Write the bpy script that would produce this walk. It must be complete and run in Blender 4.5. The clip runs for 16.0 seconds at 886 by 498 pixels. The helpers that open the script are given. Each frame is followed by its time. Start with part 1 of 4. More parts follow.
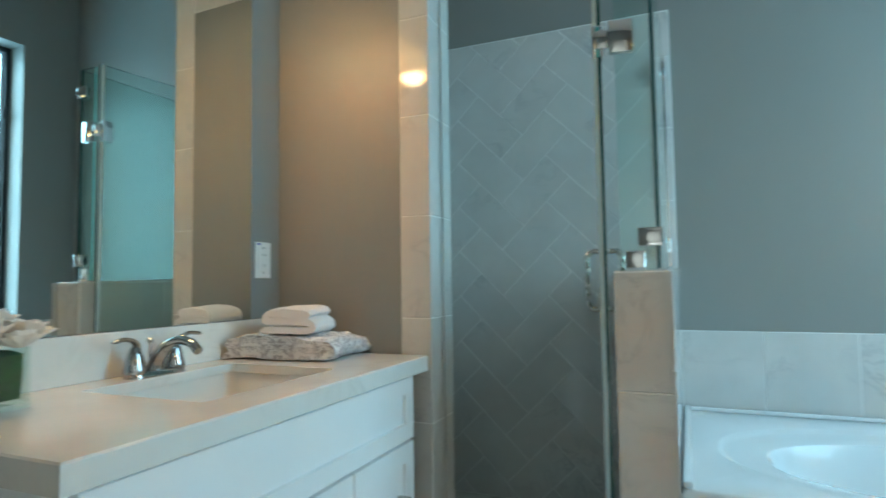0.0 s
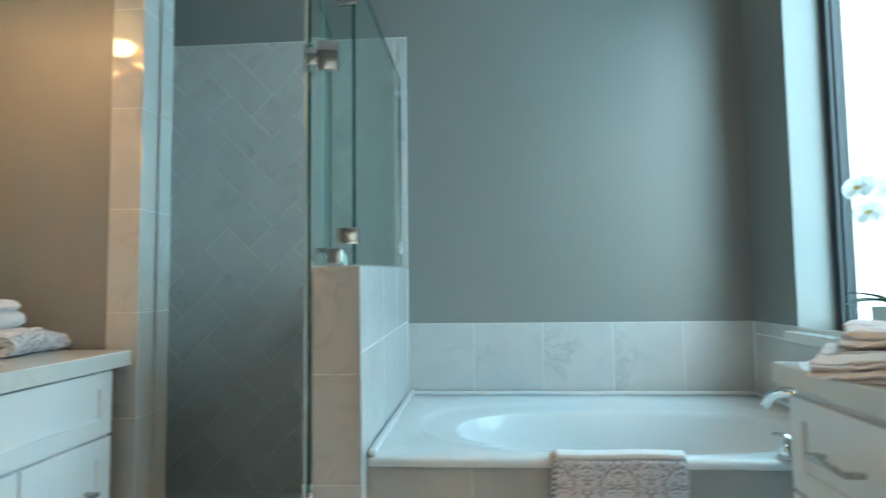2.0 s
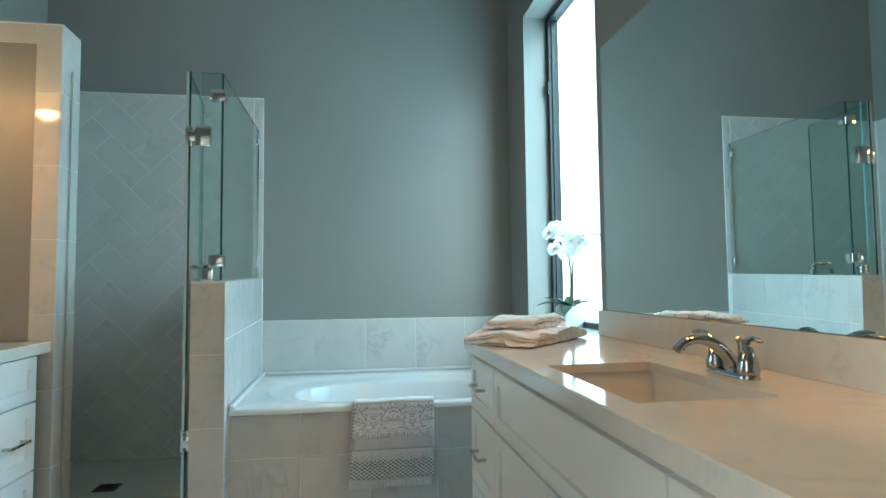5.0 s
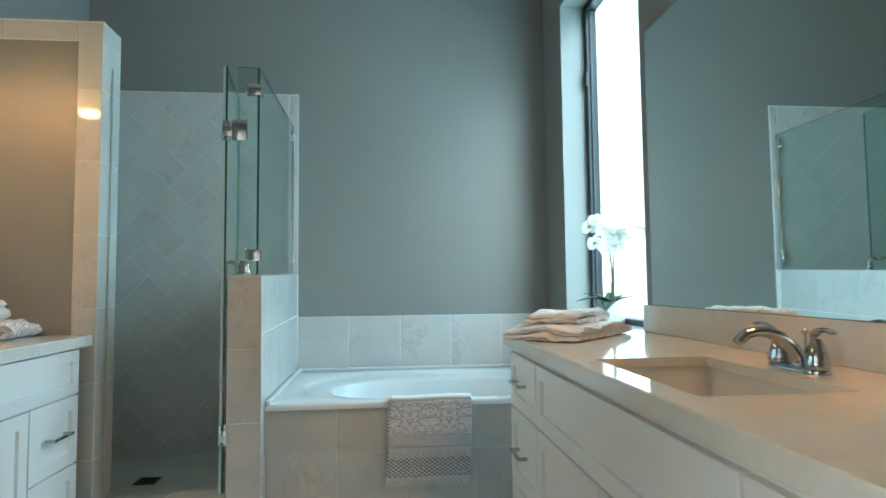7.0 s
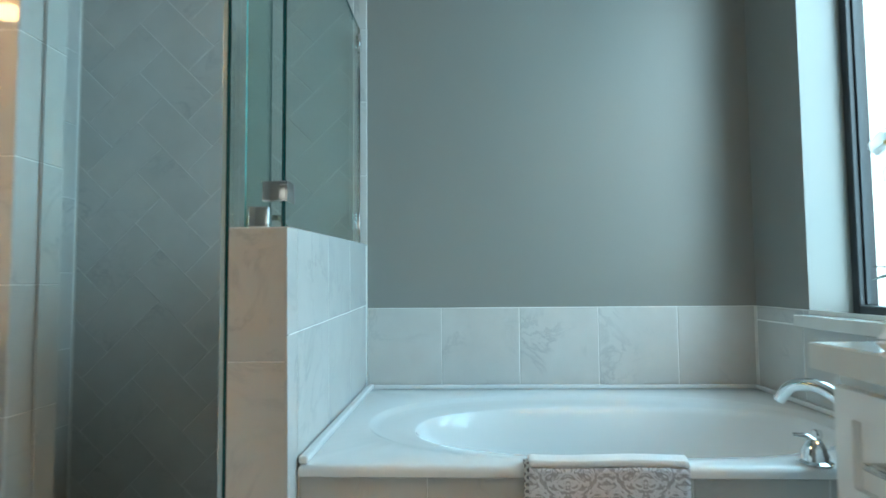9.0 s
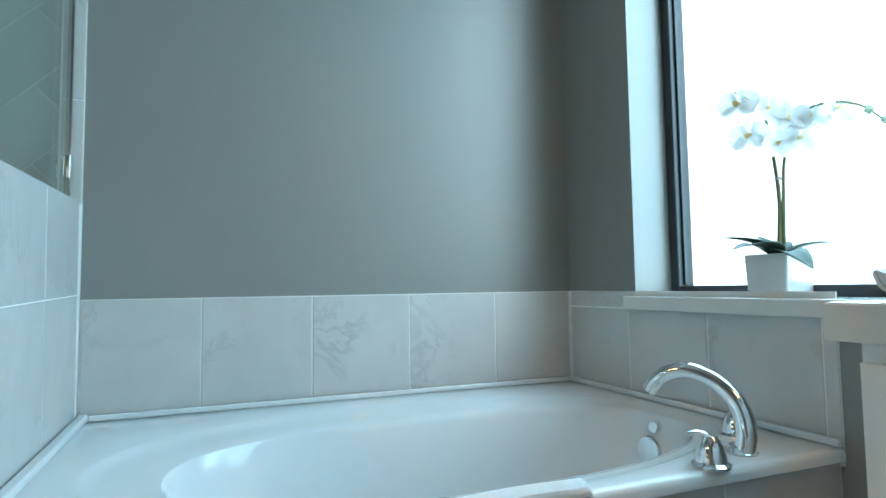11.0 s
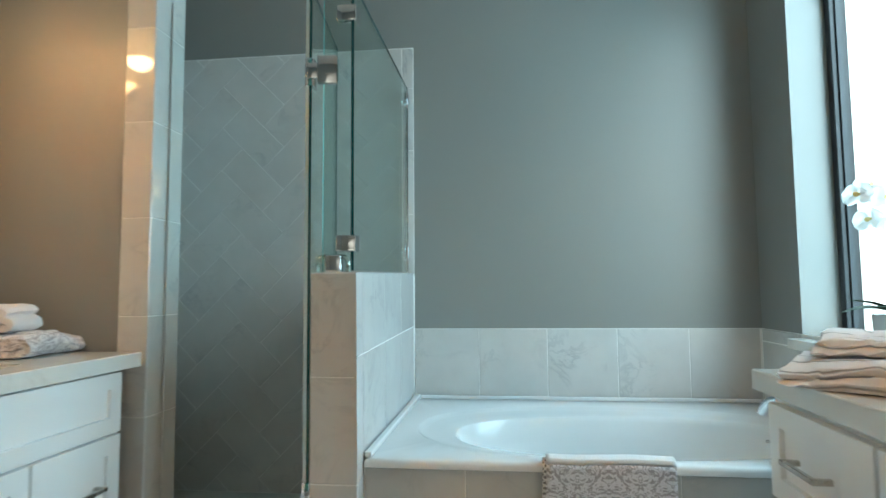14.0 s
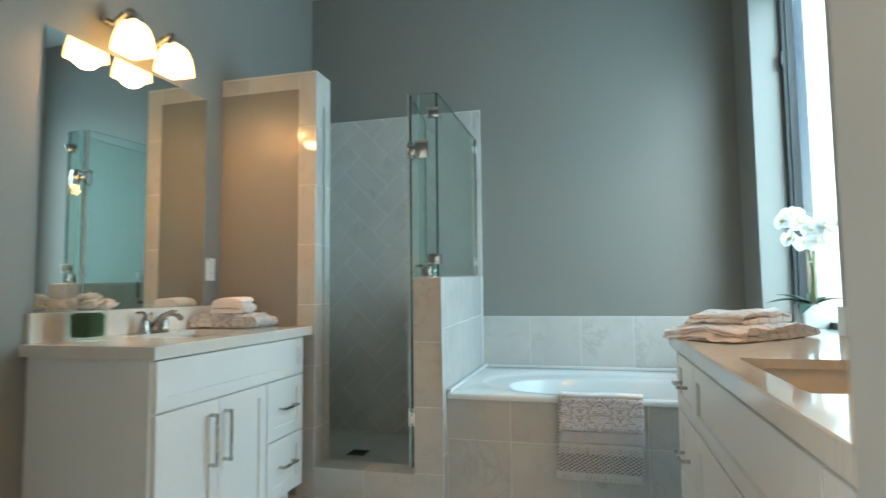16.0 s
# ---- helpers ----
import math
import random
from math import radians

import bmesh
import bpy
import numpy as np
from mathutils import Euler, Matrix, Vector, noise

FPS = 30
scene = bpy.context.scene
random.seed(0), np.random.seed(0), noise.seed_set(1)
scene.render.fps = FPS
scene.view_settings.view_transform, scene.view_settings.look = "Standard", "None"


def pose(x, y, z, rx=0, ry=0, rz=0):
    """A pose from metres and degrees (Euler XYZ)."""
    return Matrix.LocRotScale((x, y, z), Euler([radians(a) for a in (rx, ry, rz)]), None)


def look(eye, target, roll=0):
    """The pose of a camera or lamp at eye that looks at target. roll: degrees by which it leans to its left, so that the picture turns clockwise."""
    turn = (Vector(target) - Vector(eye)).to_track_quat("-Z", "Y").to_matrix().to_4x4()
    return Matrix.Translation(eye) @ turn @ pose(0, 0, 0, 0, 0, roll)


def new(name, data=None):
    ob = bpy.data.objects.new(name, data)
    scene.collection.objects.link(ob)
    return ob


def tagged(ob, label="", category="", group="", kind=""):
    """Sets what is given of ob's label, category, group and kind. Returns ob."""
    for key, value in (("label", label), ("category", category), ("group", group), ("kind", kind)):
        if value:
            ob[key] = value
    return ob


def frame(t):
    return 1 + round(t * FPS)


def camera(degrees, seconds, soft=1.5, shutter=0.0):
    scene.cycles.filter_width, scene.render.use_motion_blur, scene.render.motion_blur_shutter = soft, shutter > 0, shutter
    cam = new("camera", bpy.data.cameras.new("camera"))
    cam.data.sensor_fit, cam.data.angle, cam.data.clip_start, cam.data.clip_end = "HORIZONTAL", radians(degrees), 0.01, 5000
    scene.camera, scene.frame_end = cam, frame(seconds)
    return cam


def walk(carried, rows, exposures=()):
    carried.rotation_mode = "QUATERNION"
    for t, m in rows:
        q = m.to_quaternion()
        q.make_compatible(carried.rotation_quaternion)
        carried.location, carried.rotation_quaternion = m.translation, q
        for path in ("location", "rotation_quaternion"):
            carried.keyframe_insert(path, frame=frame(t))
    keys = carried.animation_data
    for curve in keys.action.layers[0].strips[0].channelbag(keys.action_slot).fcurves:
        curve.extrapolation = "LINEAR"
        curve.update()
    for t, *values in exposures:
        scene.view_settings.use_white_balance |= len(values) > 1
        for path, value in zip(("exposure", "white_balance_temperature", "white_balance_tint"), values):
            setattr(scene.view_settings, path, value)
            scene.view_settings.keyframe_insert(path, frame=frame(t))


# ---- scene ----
cam = camera(75.2, 16.0, soft=1.5, shutter=0.6)
# seconds, eye, target, roll
PATH = [
    (0, (0.033, 0.222, 1.09), (-0.745, 2.061, 1.206), -0.8),
    (0.5, (0.081, 0.208, 1.057), (-0.486, 2.123, 1.173), -0.7),
    (1, (0.125, 0.176, 1.0), (-0.256, 2.136, 1.118), -0.7),
    (1.5, (0.188, 0.146, 0.996), (-0.052, 2.128, 1.121), -0.6),
    (2, (0.357, 0.146, 1.049), (0.219, 2.137, 1.178), -0.7),
    (2.5, (0.511, 0.106, 1.065), (0.441, 2.101, 1.187), -0.5),
    (3, (0.59, -0.039, 1.074), (0.52, 1.956, 1.197), -0.6),
    (3.5, (0.664, -0.219, 1.094), (0.715, 1.776, 1.218), -0.5),
    (4, (0.68, -0.445, 1.104), (0.832, 1.546, 1.221), -0.7),
    (4.2, (0.622, -0.517, 1.106), (0.845, 1.468, 1.218), -0.6),
    (5.35, (0.545, -0.88, 1.096), (0.86, 1.095, 1.213), -0.6),
    (6.5, (0.535, -0.856, 1.084), (0.803, 1.123, 1.204), -0.5),
    (7, (0.527, -0.769, 1.071), (0.733, 1.217, 1.191), -0.6),
    (7.5, (0.523, -0.502, 1.05), (0.647, 1.491, 1.163), -0.5),
    (8, (0.517, -0.151, 1.028), (0.48, 1.846, 1.141), -0.6),
    (8.5, (0.467, 0.186, 1.006), (0.358, 2.181, 1.116), -0.8),
    (9, (0.415, 0.483, 0.978), (0.334, 2.479, 1.094), -0.5),
    (9.5, (0.374, 0.716, 0.945), (0.434, 2.712, 1.062), -0.5),
    (10, (0.36, 0.918, 0.881), (0.694, 2.885, 1.011), -0.6),
    (11.2, (0.33, 1.04, 0.9), (1.09, 2.89, 1.03), -0.8),
    (12.5, (0.293, 0.9, 0.968), (0.636, 2.864, 1.121), -1.0),
    (13, (0.331, 0.656, 1.023), (0.437, 2.648, 1.172), -0.8),
    (13.5, (0.361, 0.382, 1.045), (0.26, 2.374, 1.189), -0.8),
    (14, (0.456, 0.108, 1.053), (0.23, 2.09, 1.199), -0.5),
    (14.5, (0.5, -0.135, 1.072), (0.204, 1.839, 1.2), -0.4),
    (15, (0.586, -0.472, 1.054), (0.27, 1.498, 1.195), -0.2),
    (15.5, (0.667, -0.739, 1.059), (0.319, 1.226, 1.194), -0.4),
    (16, (0.727, -0.914, 1.05), (0.219, 1.016, 1.192), -0.6),
]
# seconds, stops, kelvin, tint
EXPOSURES = [(0.0, 0.09, 5600, 2), (2.0, 0.14, 5800, 4), (4.0, 0.16, 5950, 4), (7.5, 0.16, 6050, 6), (9.0, 0.12, 5900, 6), (10.0, 0.10, 5800, 9),
             (12.5, 0.07, 6000, 9), (14.0, 0.16, 6250, 9), (16.0, 0.20, 6450, 11)]
walk(cam, [(t, look(eye, target, roll)) for t, eye, target, roll in PATH], EXPOSURES)

# ---- world and large lights ----
WINDOW_POWER, SHADE_GLOW, BULB_WATTS, BACKDROP_GLOW = 31.0, 4.5, 6.3, 2.2

world = bpy.data.worlds.new("sky")
scene.world = world
world.use_nodes = True
sky = world.node_tree.nodes.new("ShaderNodeTexSky")
sky.sky_type, sky.sun_disc = "NISHITA", False
sky.sun_elevation, sky.sun_rotation = radians(28), radians(147)
bg = world.node_tree.nodes["Background"]
bg.inputs["Strength"].default_value = 0.12
world.node_tree.links.new(sky.outputs[0], bg.inputs["Color"])

sun = new("sun", bpy.data.lights.new("sun", "SUN"))
sun.data.energy, sun.data.angle, sun.data.color = 1.5, radians(30), (0.80, 0.95, 1.0)
sun.matrix_world = look((4.7, -3.4, 4.9), (1.7, 2.0, 1.8))

# sky light falling in through the tall window
daylight = new("window_daylight", bpy.data.lights.new("window_daylight", "AREA"))
daylight.data.shape, daylight.data.size, daylight.data.size_y = "RECTANGLE", 1.6, 2.3
daylight.data.energy, daylight.data.color = WINDOW_POWER, (0.41, 0.80, 1.0)
daylight.matrix_world = look((2.16, 2.0, 1.85), (0.0, 2.0, 1.27))


# the obscured pane scatters the daylight evenly into the reveals and the room
pane_light = new("pane_daylight", bpy.data.lights.new("pane_daylight", "AREA"))
pane_light.data.shape, pane_light.data.size, pane_light.data.size_y = "RECTANGLE", 0.93, 1.80
pane_light.data.energy, pane_light.data.color = 21.5, (0.46, 0.82, 1.0)
pane_light.matrix_world = look((1.786, 2.006, 1.79), (0.0, 2.006, 1.79))

# unseen fill lamp added beyond the doorway, aimed to bounce off the hall walls
hall_fill = new("hall_fill_light", bpy.data.lights.new("hall_fill_light", "AREA"))
hall_fill.data.shape, hall_fill.data.size, hall_fill.data.size_y = "RECTANGLE", 1.1, 1.4
hall_fill.data.energy, hall_fill.data.color = 92.0, (0.97, 0.96, 0.86)
hall_fill.data.spread = radians(110)
hall_fill.matrix_world = look((-1.38, -1.95, 1.65), (0.5, -2.5, 1.2))


# ---- materials ----
def shader(name):
    m = bpy.data.materials.new(name)
    m.use_nodes = True
    nt = m.node_tree
    return m, nt, nt.nodes["Principled BSDF"]


def node(nt, kind, **sets):
    n = nt.nodes.new(kind)
    for key, value in sets.items():
        n.inputs[key].default_value = value
    return n


def coords(nt, scale=(1, 1, 1), rot=(0, 0, 0), kind="Object"):
    tc = nt.nodes.new("ShaderNodeTexCoord")
    mp = nt.nodes.new("ShaderNodeMapping")
    mp.inputs["Scale"].default_value = scale
    mp.inputs["Rotation"].default_value = rot
    nt.links.new(tc.outputs[kind], mp.inputs["Vector"])
    return mp.outputs[0]


def world_coords(nt, scale=(1, 1, 1)):
    g = nt.nodes.new("ShaderNodeNewGeometry")
    mp = nt.nodes.new("ShaderNodeMapping")
    mp.inputs["Scale"].default_value = scale
    nt.links.new(g.outputs["Position"], mp.inputs["Vector"])
    return mp.outputs[0]


def ramp(nt, fac, stops):
    r = nt.nodes.new("ShaderNodeValToRGB")
    while len(r.color_ramp.elements) < len(stops):
        r.color_ramp.elements.new(0.5)
    for e, (pos, col) in zip(r.color_ramp.elements, stops):
        e.position, e.color = pos, (*col, 1) if len(col) == 3 else col
    nt.links.new(fac, r.inputs[0])
    return r.outputs[0]


def noise_tex(nt, vec, scale, detail=4.0, rough=0.55, distortion=0.0):
    n = node(nt, "ShaderNodeTexNoise", Scale=scale, Detail=detail, Roughness=rough, Distortion=distortion)
    nt.links.new(vec, n.inputs["Vector"])
    return n.outputs["Fac"]


def bump(nt, bsdf, height, strength, distance):
    b = node(nt, "ShaderNodeBump", Strength=strength, Distance=distance)
    nt.links.new(height, b.inputs["Height"])
    nt.links.new(b.outputs[0], bsdf.inputs["Normal"])


def grade(c, k):
    return tuple(min(1, v * k) for v in c)


def plain(name, color, rough=0.5, metal=0.0, vary=0.05, scale=6.0, grain=120.0, relief=0.1, depth=0.001, coat=0.0):
    m, nt, b = shader(name)
    vec = world_coords(nt)
    big = noise_tex(nt, vec, scale, 5)
    nt.links.new(ramp(nt, big, [(0.3, grade(color, 1 - vary)), (0.7, grade(color, 1 + vary))]), b.inputs["Base Color"])
    b.inputs["Roughness"].default_value, b.inputs["Metallic"].default_value = rough, metal
    b.inputs["Coat Weight"].default_value = coat
    if relief:
        bump(nt, b, noise_tex(nt, vec, grain, 3), relief, depth)
    return m


def rough_vary(nt, b, vec, scale, lo, hi):
    mr = node(nt, "ShaderNodeMapRange")
    mr.inputs["To Min"].default_value, mr.inputs["To Max"].default_value = lo, hi
    nt.links.new(noise_tex(nt, vec, scale, 3), mr.inputs["Value"])
    nt.links.new(mr.outputs[0], b.inputs["Roughness"])


PAINT = plain("wall_paint", (0.258, 0.256, 0.240), 0.42, vary=0.025, scale=1.5, grain=160, relief=0.16, depth=0.0015)
CEIL = plain("ceiling_paint", (0.62, 0.61, 0.585), 0.8, vary=0.02, scale=1.2, grain=60, relief=0.35, depth=0.003)
CABINET = plain("cabinet_paint", (0.85, 0.85, 0.84), 0.33, vary=0.015, scale=3, grain=200, relief=0.05, depth=0.0006)
DARK = plain("dark_gap", (0.03, 0.03, 0.03), 0.8, relief=0)
ACRYLIC = plain("white_acrylic", (0.80, 0.80, 0.795), 0.05, vary=0.012, scale=2, relief=0, coat=0.0)
CERAMIC = plain("white_ceramic", (0.55, 0.55, 0.54), 0.10, vary=0.01, relief=0, coat=0.5)
SINK_CLAY = plain("sink_ceramic", (0.74, 0.72, 0.68), 0.14, vary=0.01, relief=0, coat=0.4)
PLASTIC = plain("white_plastic", (0.78, 0.78, 0.77), 0.35, vary=0.01, relief=0)
GROUT = plain("grout", (0.78, 0.77, 0.74), 0.85, vary=0.06, scale=20, grain=300, relief=0.3)
FRAME_BLACK = plain("black_window_frame", (0.018, 0.022, 0.026), 0.4, vary=0.1, grain=300, relief=0.05)
PAN = plain("shower_pan", (0.52, 0.51, 0.46), 0.35, vary=0.05, scale=8, grain=200, relief=0.2)
SEAL = plain("clear_seal", (0.52, 0.63, 0.66), 0.12, vary=0.03, relief=0)
LEAF = plain("orchid_leaf", (0.016, 0.040, 0.022), 0.62, vary=0.25, scale=18, grain=80, relief=0.1)
STEM = plain("orchid_stem", (0.16, 0.17, 0.07), 0.5, vary=0.2, scale=30, relief=0)
MOSS = plain("green_moss", (0.03, 0.075, 0.018), 0.8, vary=0.5, scale=60, grain=150, relief=0.8, depth=0.004)
YELLOW = plain("orchid_heart", (0.72, 0.55, 0.20), 0.6, relief=0)
BUD = plain("orchid_bud", (0.42, 0.50, 0.36), 0.5, relief=0)


def petal_mat(name, color):
    m, nt, b = shader(name)
    vec = coords(nt)
    nt.links.new(ramp(nt, noise_tex(nt, vec, 40, 3), [(0.3, grade(color, 0.92)), (0.7, color)]), b.inputs["Base Color"])
    b.inputs["Roughness"].default_value = 0.55
    tl = node(nt, "ShaderNodeBsdfTranslucent", Color=(*color, 1))
    mix = nt.nodes.new("ShaderNodeMixShader")
    mix.inputs[0].default_value = 0.32
    nt.links.new(b.outputs[0], mix.inputs[1])
    nt.links.new(tl.outputs[0], mix.inputs[2])
    nt.links.new(mix.outputs[0], nt.nodes["Material Output"].inputs["Surface"])
    return m


PETAL = petal_mat("white_petal", (0.86, 0.86, 0.85))
ROSE = petal_mat("cream_petal", (0.84, 0.80, 0.74))


def chrome(name, color, rough):
    m, nt, b = shader(name)
    b.inputs["Base Color"].default_value = (*color, 1)
    b.inputs["Metallic"].default_value = 1.0
    rough_vary(nt, b, world_coords(nt), 30, rough * 0.7, rough * 1.5)
    return m


CHROME = chrome("chrome", (0.78, 0.78, 0.78), 0.05)
# darker copy of the chrome: reflection of the dim room put into its colour
SHADED_CHROME = chrome("shaded_chrome", (0.42, 0.42, 0.42), 0.05)
NICKEL = chrome("brushed_nickel", (0.50, 0.47, 0.43), 0.24)
MIRROR = chrome("mirror_silver", (0.83, 0.88, 0.86), 0.004)
BRONZE = plain("drain_bronze", (0.07, 0.055, 0.045), 0.4, metal=0.8, vary=0.2, relief=0)


def marble(name, base, vein, rough, gain):
    """Glazed marble-look tile; each piece takes its own stretch of the veining."""
    m, nt, b = shader(name)
    g = nt.nodes.new("ShaderNodeNewGeometry")
    info = nt.nodes.new("ShaderNodeObjectInfo")
    mul = nt.nodes.new("ShaderNodeVectorMath")
    mul.operation = "MULTIPLY_ADD"
    nt.links.new(info.outputs["Random"], mul.inputs[0])
    mul.inputs[1].default_value = (7.3, 4.1, 9.7)
    nt.links.new(g.outputs["Position"], mul.inputs[2])
    vec = mul.outputs[0]
    warp = noise_tex(nt, vec, 3.2, 6, 0.62, 1.3)
    d = nt.nodes.new("ShaderNodeMath")
    d.operation = "SUBTRACT"
    nt.links.new(warp, d.inputs[0])
    d.inputs[1].default_value = 0.5
    a = nt.nodes.new("ShaderNodeMath")
    a.operation = "ABSOLUTE"
    nt.links.new(d.outputs[0], a.inputs[0])
    lines = ramp(nt, a.outputs[0], [(0.0, (1, 1, 1)), (0.012, (0.55, 0.55, 0.55)), (0.035, (0, 0, 0))])
    patch = ramp(nt, noise_tex(nt, vec, 2.3, 3), [(0.47, (0, 0, 0)), (0.66, (1, 1, 1))])
    f = nt.nodes.new("ShaderNodeMath")
    f.operation = "MULTIPLY"
    nt.links.new(lines, f.inputs[0])
    nt.links.new(patch, f.inputs[1])
    k = nt.nodes.new("ShaderNodeMath")
    k.operation = "MULTIPLY"
    nt.links.new(f.outputs[0], k.inputs[0])
    k.inputs[1].default_value = gain
    cloud = ramp(nt, noise_tex(nt, vec, 5.5, 5), [(0.3, grade(base, 0.93)), (0.7, grade(base, 1.03))])
    mix = nt.nodes.new("ShaderNodeMix")
    mix.data_type = "RGBA"
    nt.links.new(k.outputs[0], mix.inputs["Factor"])
    nt.links.new(cloud, mix.inputs["A"])
    mix.inputs["B"].default_value = (*vein, 1)
    nt.links.new(mix.outputs["Result"], b.inputs["Base Color"])
    rough_vary(nt, b, vec, 25, rough * 0.8, rough * 1.3)
    return m


TILE = marble("marble_tile", (0.605, 0.59, 0.565), (0.33, 0.33, 0.34), 0.05, 0.5)
QUARTZ = marble("quartz", (0.74, 0.71, 0.66), (0.40, 0.35, 0.30), 0.09, 0.32)
FLOOR_TILE = marble("floor_tile", (0.62, 0.61, 0.59), (0.36, 0.36, 0.36), 0.3, 0.6)


def pane_glass(name, tint, gloss_rough=0.0):
    m = bpy.data.materials.new(name)
    m.use_nodes = True
    nt = m.node_tree
    nt.nodes.clear()
    out = nt.nodes.new("ShaderNodeOutputMaterial")
    tr = node(nt, "ShaderNodeBsdfTransparent", Color=(*tint, 1))
    gl = node(nt, "ShaderNodeBsdfGlossy", Roughness=gloss_rough, Color=(0.95, 1, 0.98, 1))
    lw = node(nt, "ShaderNodeLayerWeight", Blend=0.5)
    pw = nt.nodes.new("ShaderNodeMath")
    pw.operation = "POWER"
    nt.links.new(lw.outputs["Facing"], pw.inputs[0])
    pw.inputs[1].default_value = 5.0
    fr = nt.nodes.new("ShaderNodeMath")
    fr.operation = "MULTIPLY_ADD"
    nt.links.new(pw.outputs[0], fr.inputs[0])
    fr.inputs[1].default_value, fr.inputs[2].default_value = 0.9, 0.04
    mix = nt.nodes.new("ShaderNodeMixShader")
    nt.links.new(fr.outputs[0], mix.inputs[0])
    nt.links.new(tr.outputs[0], mix.inputs[1])
    nt.links.new(gl.outputs[0], mix.inputs[2])
    nt.links.new(mix.outputs[0], out.inputs["Surface"])
    return m


GLASS = pane_glass("shower_glass", (0.90, 0.965, 0.945))
VASE_GLASS = pane_glass("vase_glass", (0.93, 0.97, 0.95))
WINDOW_GLASS = pane_glass("window_glass", (0.97, 0.99, 0.98))
# brighter copy of the glass edge: window light painted in as teal
LIT_EDGE = plain("window_lit_edge", (0.16, 0.55, 0.52), 0.1, vary=0.1, scale=9, relief=0)
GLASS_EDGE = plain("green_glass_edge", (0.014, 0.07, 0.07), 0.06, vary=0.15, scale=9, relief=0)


def glow(name, color, strength):
    m, nt, b = shader(name)
    b.inputs["Base Color"].default_value = (*color, 1)
    b.inputs["Emission Color"].default_value = (*color, 1)
    b.inputs["Emission Strength"].default_value = strength
    b.inputs["Roughness"].default_value = 0.3
    return m


SHADE = glow("lit_opal_glass", (1.0, 0.60, 0.21), SHADE_GLOW)
BULB = glow("bulb", (1.0, 0.82, 0.56), 14.0)
OUTSIDE = glow("bright_outdoors", (0.93, 1.0, 0.99), BACKDROP_GLOW)


def towel_mat(name, dark, light, kind):
    """Terry cloth; 'damask' has mirrored scrolls, 'leaf' a small woven leaf, 'rib' thin drawn stripes, 'plain' none."""
    m, nt, b = shader(name)
    uv = nt.nodes.new("ShaderNodeUVMap")
    sep = nt.nodes.new("ShaderNodeSeparateXYZ")
    nt.links.new(uv.outputs[0], sep.inputs[0])

    def fold(sock, step):
        p = nt.nodes.new("ShaderNodeMath")
        p.operation = "PINGPONG"
        p.inputs[1].default_value = step
        nt.links.new(sock, p.inputs[0])
        return p.outputs[0]
    comb = nt.nodes.new("ShaderNodeCombineXYZ")
    pile = noise_tex(nt, uv.outputs[0], 190, 5, 0.7)
    if kind == "damask":
        nt.links.new(fold(sep.outputs[0], 0.088), comb.inputs[0])
        nt.links.new(sep.outputs[1], comb.inputs[1])
        n = noise_tex(nt, comb.outputs[0], 21, 1.8, 0.5, 2.4)
        w = node(nt, "ShaderNodeMath")
        w.operation = "PINGPONG"
        nt.links.new(n, w.inputs[0])
        w.inputs[1].default_value = 0.10
        pattern = ramp(nt, w.outputs[0], [(0.030, (0, 0, 0)), (0.044, (1, 1, 1))])
    elif kind == "leaf":
        nt.links.new(sep.outputs[0], comb.inputs[0])
        nt.links.new(sep.outputs[1], comb.inputs[1])
        mp = node(nt, "ShaderNodeMapping", Rotation=(0, 0, 0.75), Scale=(62, 92, 1))
        nt.links.new(comb.outputs[0], mp.inputs["Vector"])
        v = node(nt, "ShaderNodeTexVoronoi", Scale=1.0, Randomness=0.12)
        nt.links.new(mp.outputs[0], v.inputs["Vector"])
        pattern = ramp(nt, v.outputs["Distance"], [(0.33, (0, 0, 0)), (0.42, (1, 1, 1))])
    elif kind == "rib":
        wob = node(nt, "ShaderNodeMath")
        wob.operation = "MULTIPLY_ADD"
        nt.links.new(noise_tex(nt, uv.outputs[0], 14, 2), wob.inputs[0])
        wob.inputs[1].default_value = 0.012
        nt.links.new(sep.outputs[0], wob.inputs[2])
        pattern = ramp(nt, fold(wob.outputs[0], 0.029), [(0.0011, (0, 0, 0)), (0.0026, (1, 1, 1))])
    else:
        pattern = ramp(nt, noise_tex(nt, uv.outputs[0], 25, 3), [(0.3, (0.7, 0.7, 0.7)), (0.6, (1, 1, 1))])
    mix = nt.nodes.new("ShaderNodeMix")
    mix.data_type = "RGBA"
    nt.links.new(pattern, mix.inputs["Factor"])
    mix.inputs["A"].default_value, mix.inputs["B"].default_value = (*dark, 1), (*light, 1)
    nt.links.new(mix.outputs["Result"], b.inputs["Base Color"])
    b.inputs["Roughness"].default_value = 0.95
    b.inputs["Sheen Weight"].default_value = 0.3
    add = nt.nodes.new("ShaderNodeMath")
    add.operation = "MULTIPLY_ADD"
    nt.links.new(pile, add.inputs[0])
    add.inputs[1].default_value = 0.9
    nt.links.new(pattern, add.inputs[2])
    bump(nt, b, add.outputs[0], 0.8, 0.004)
    return m


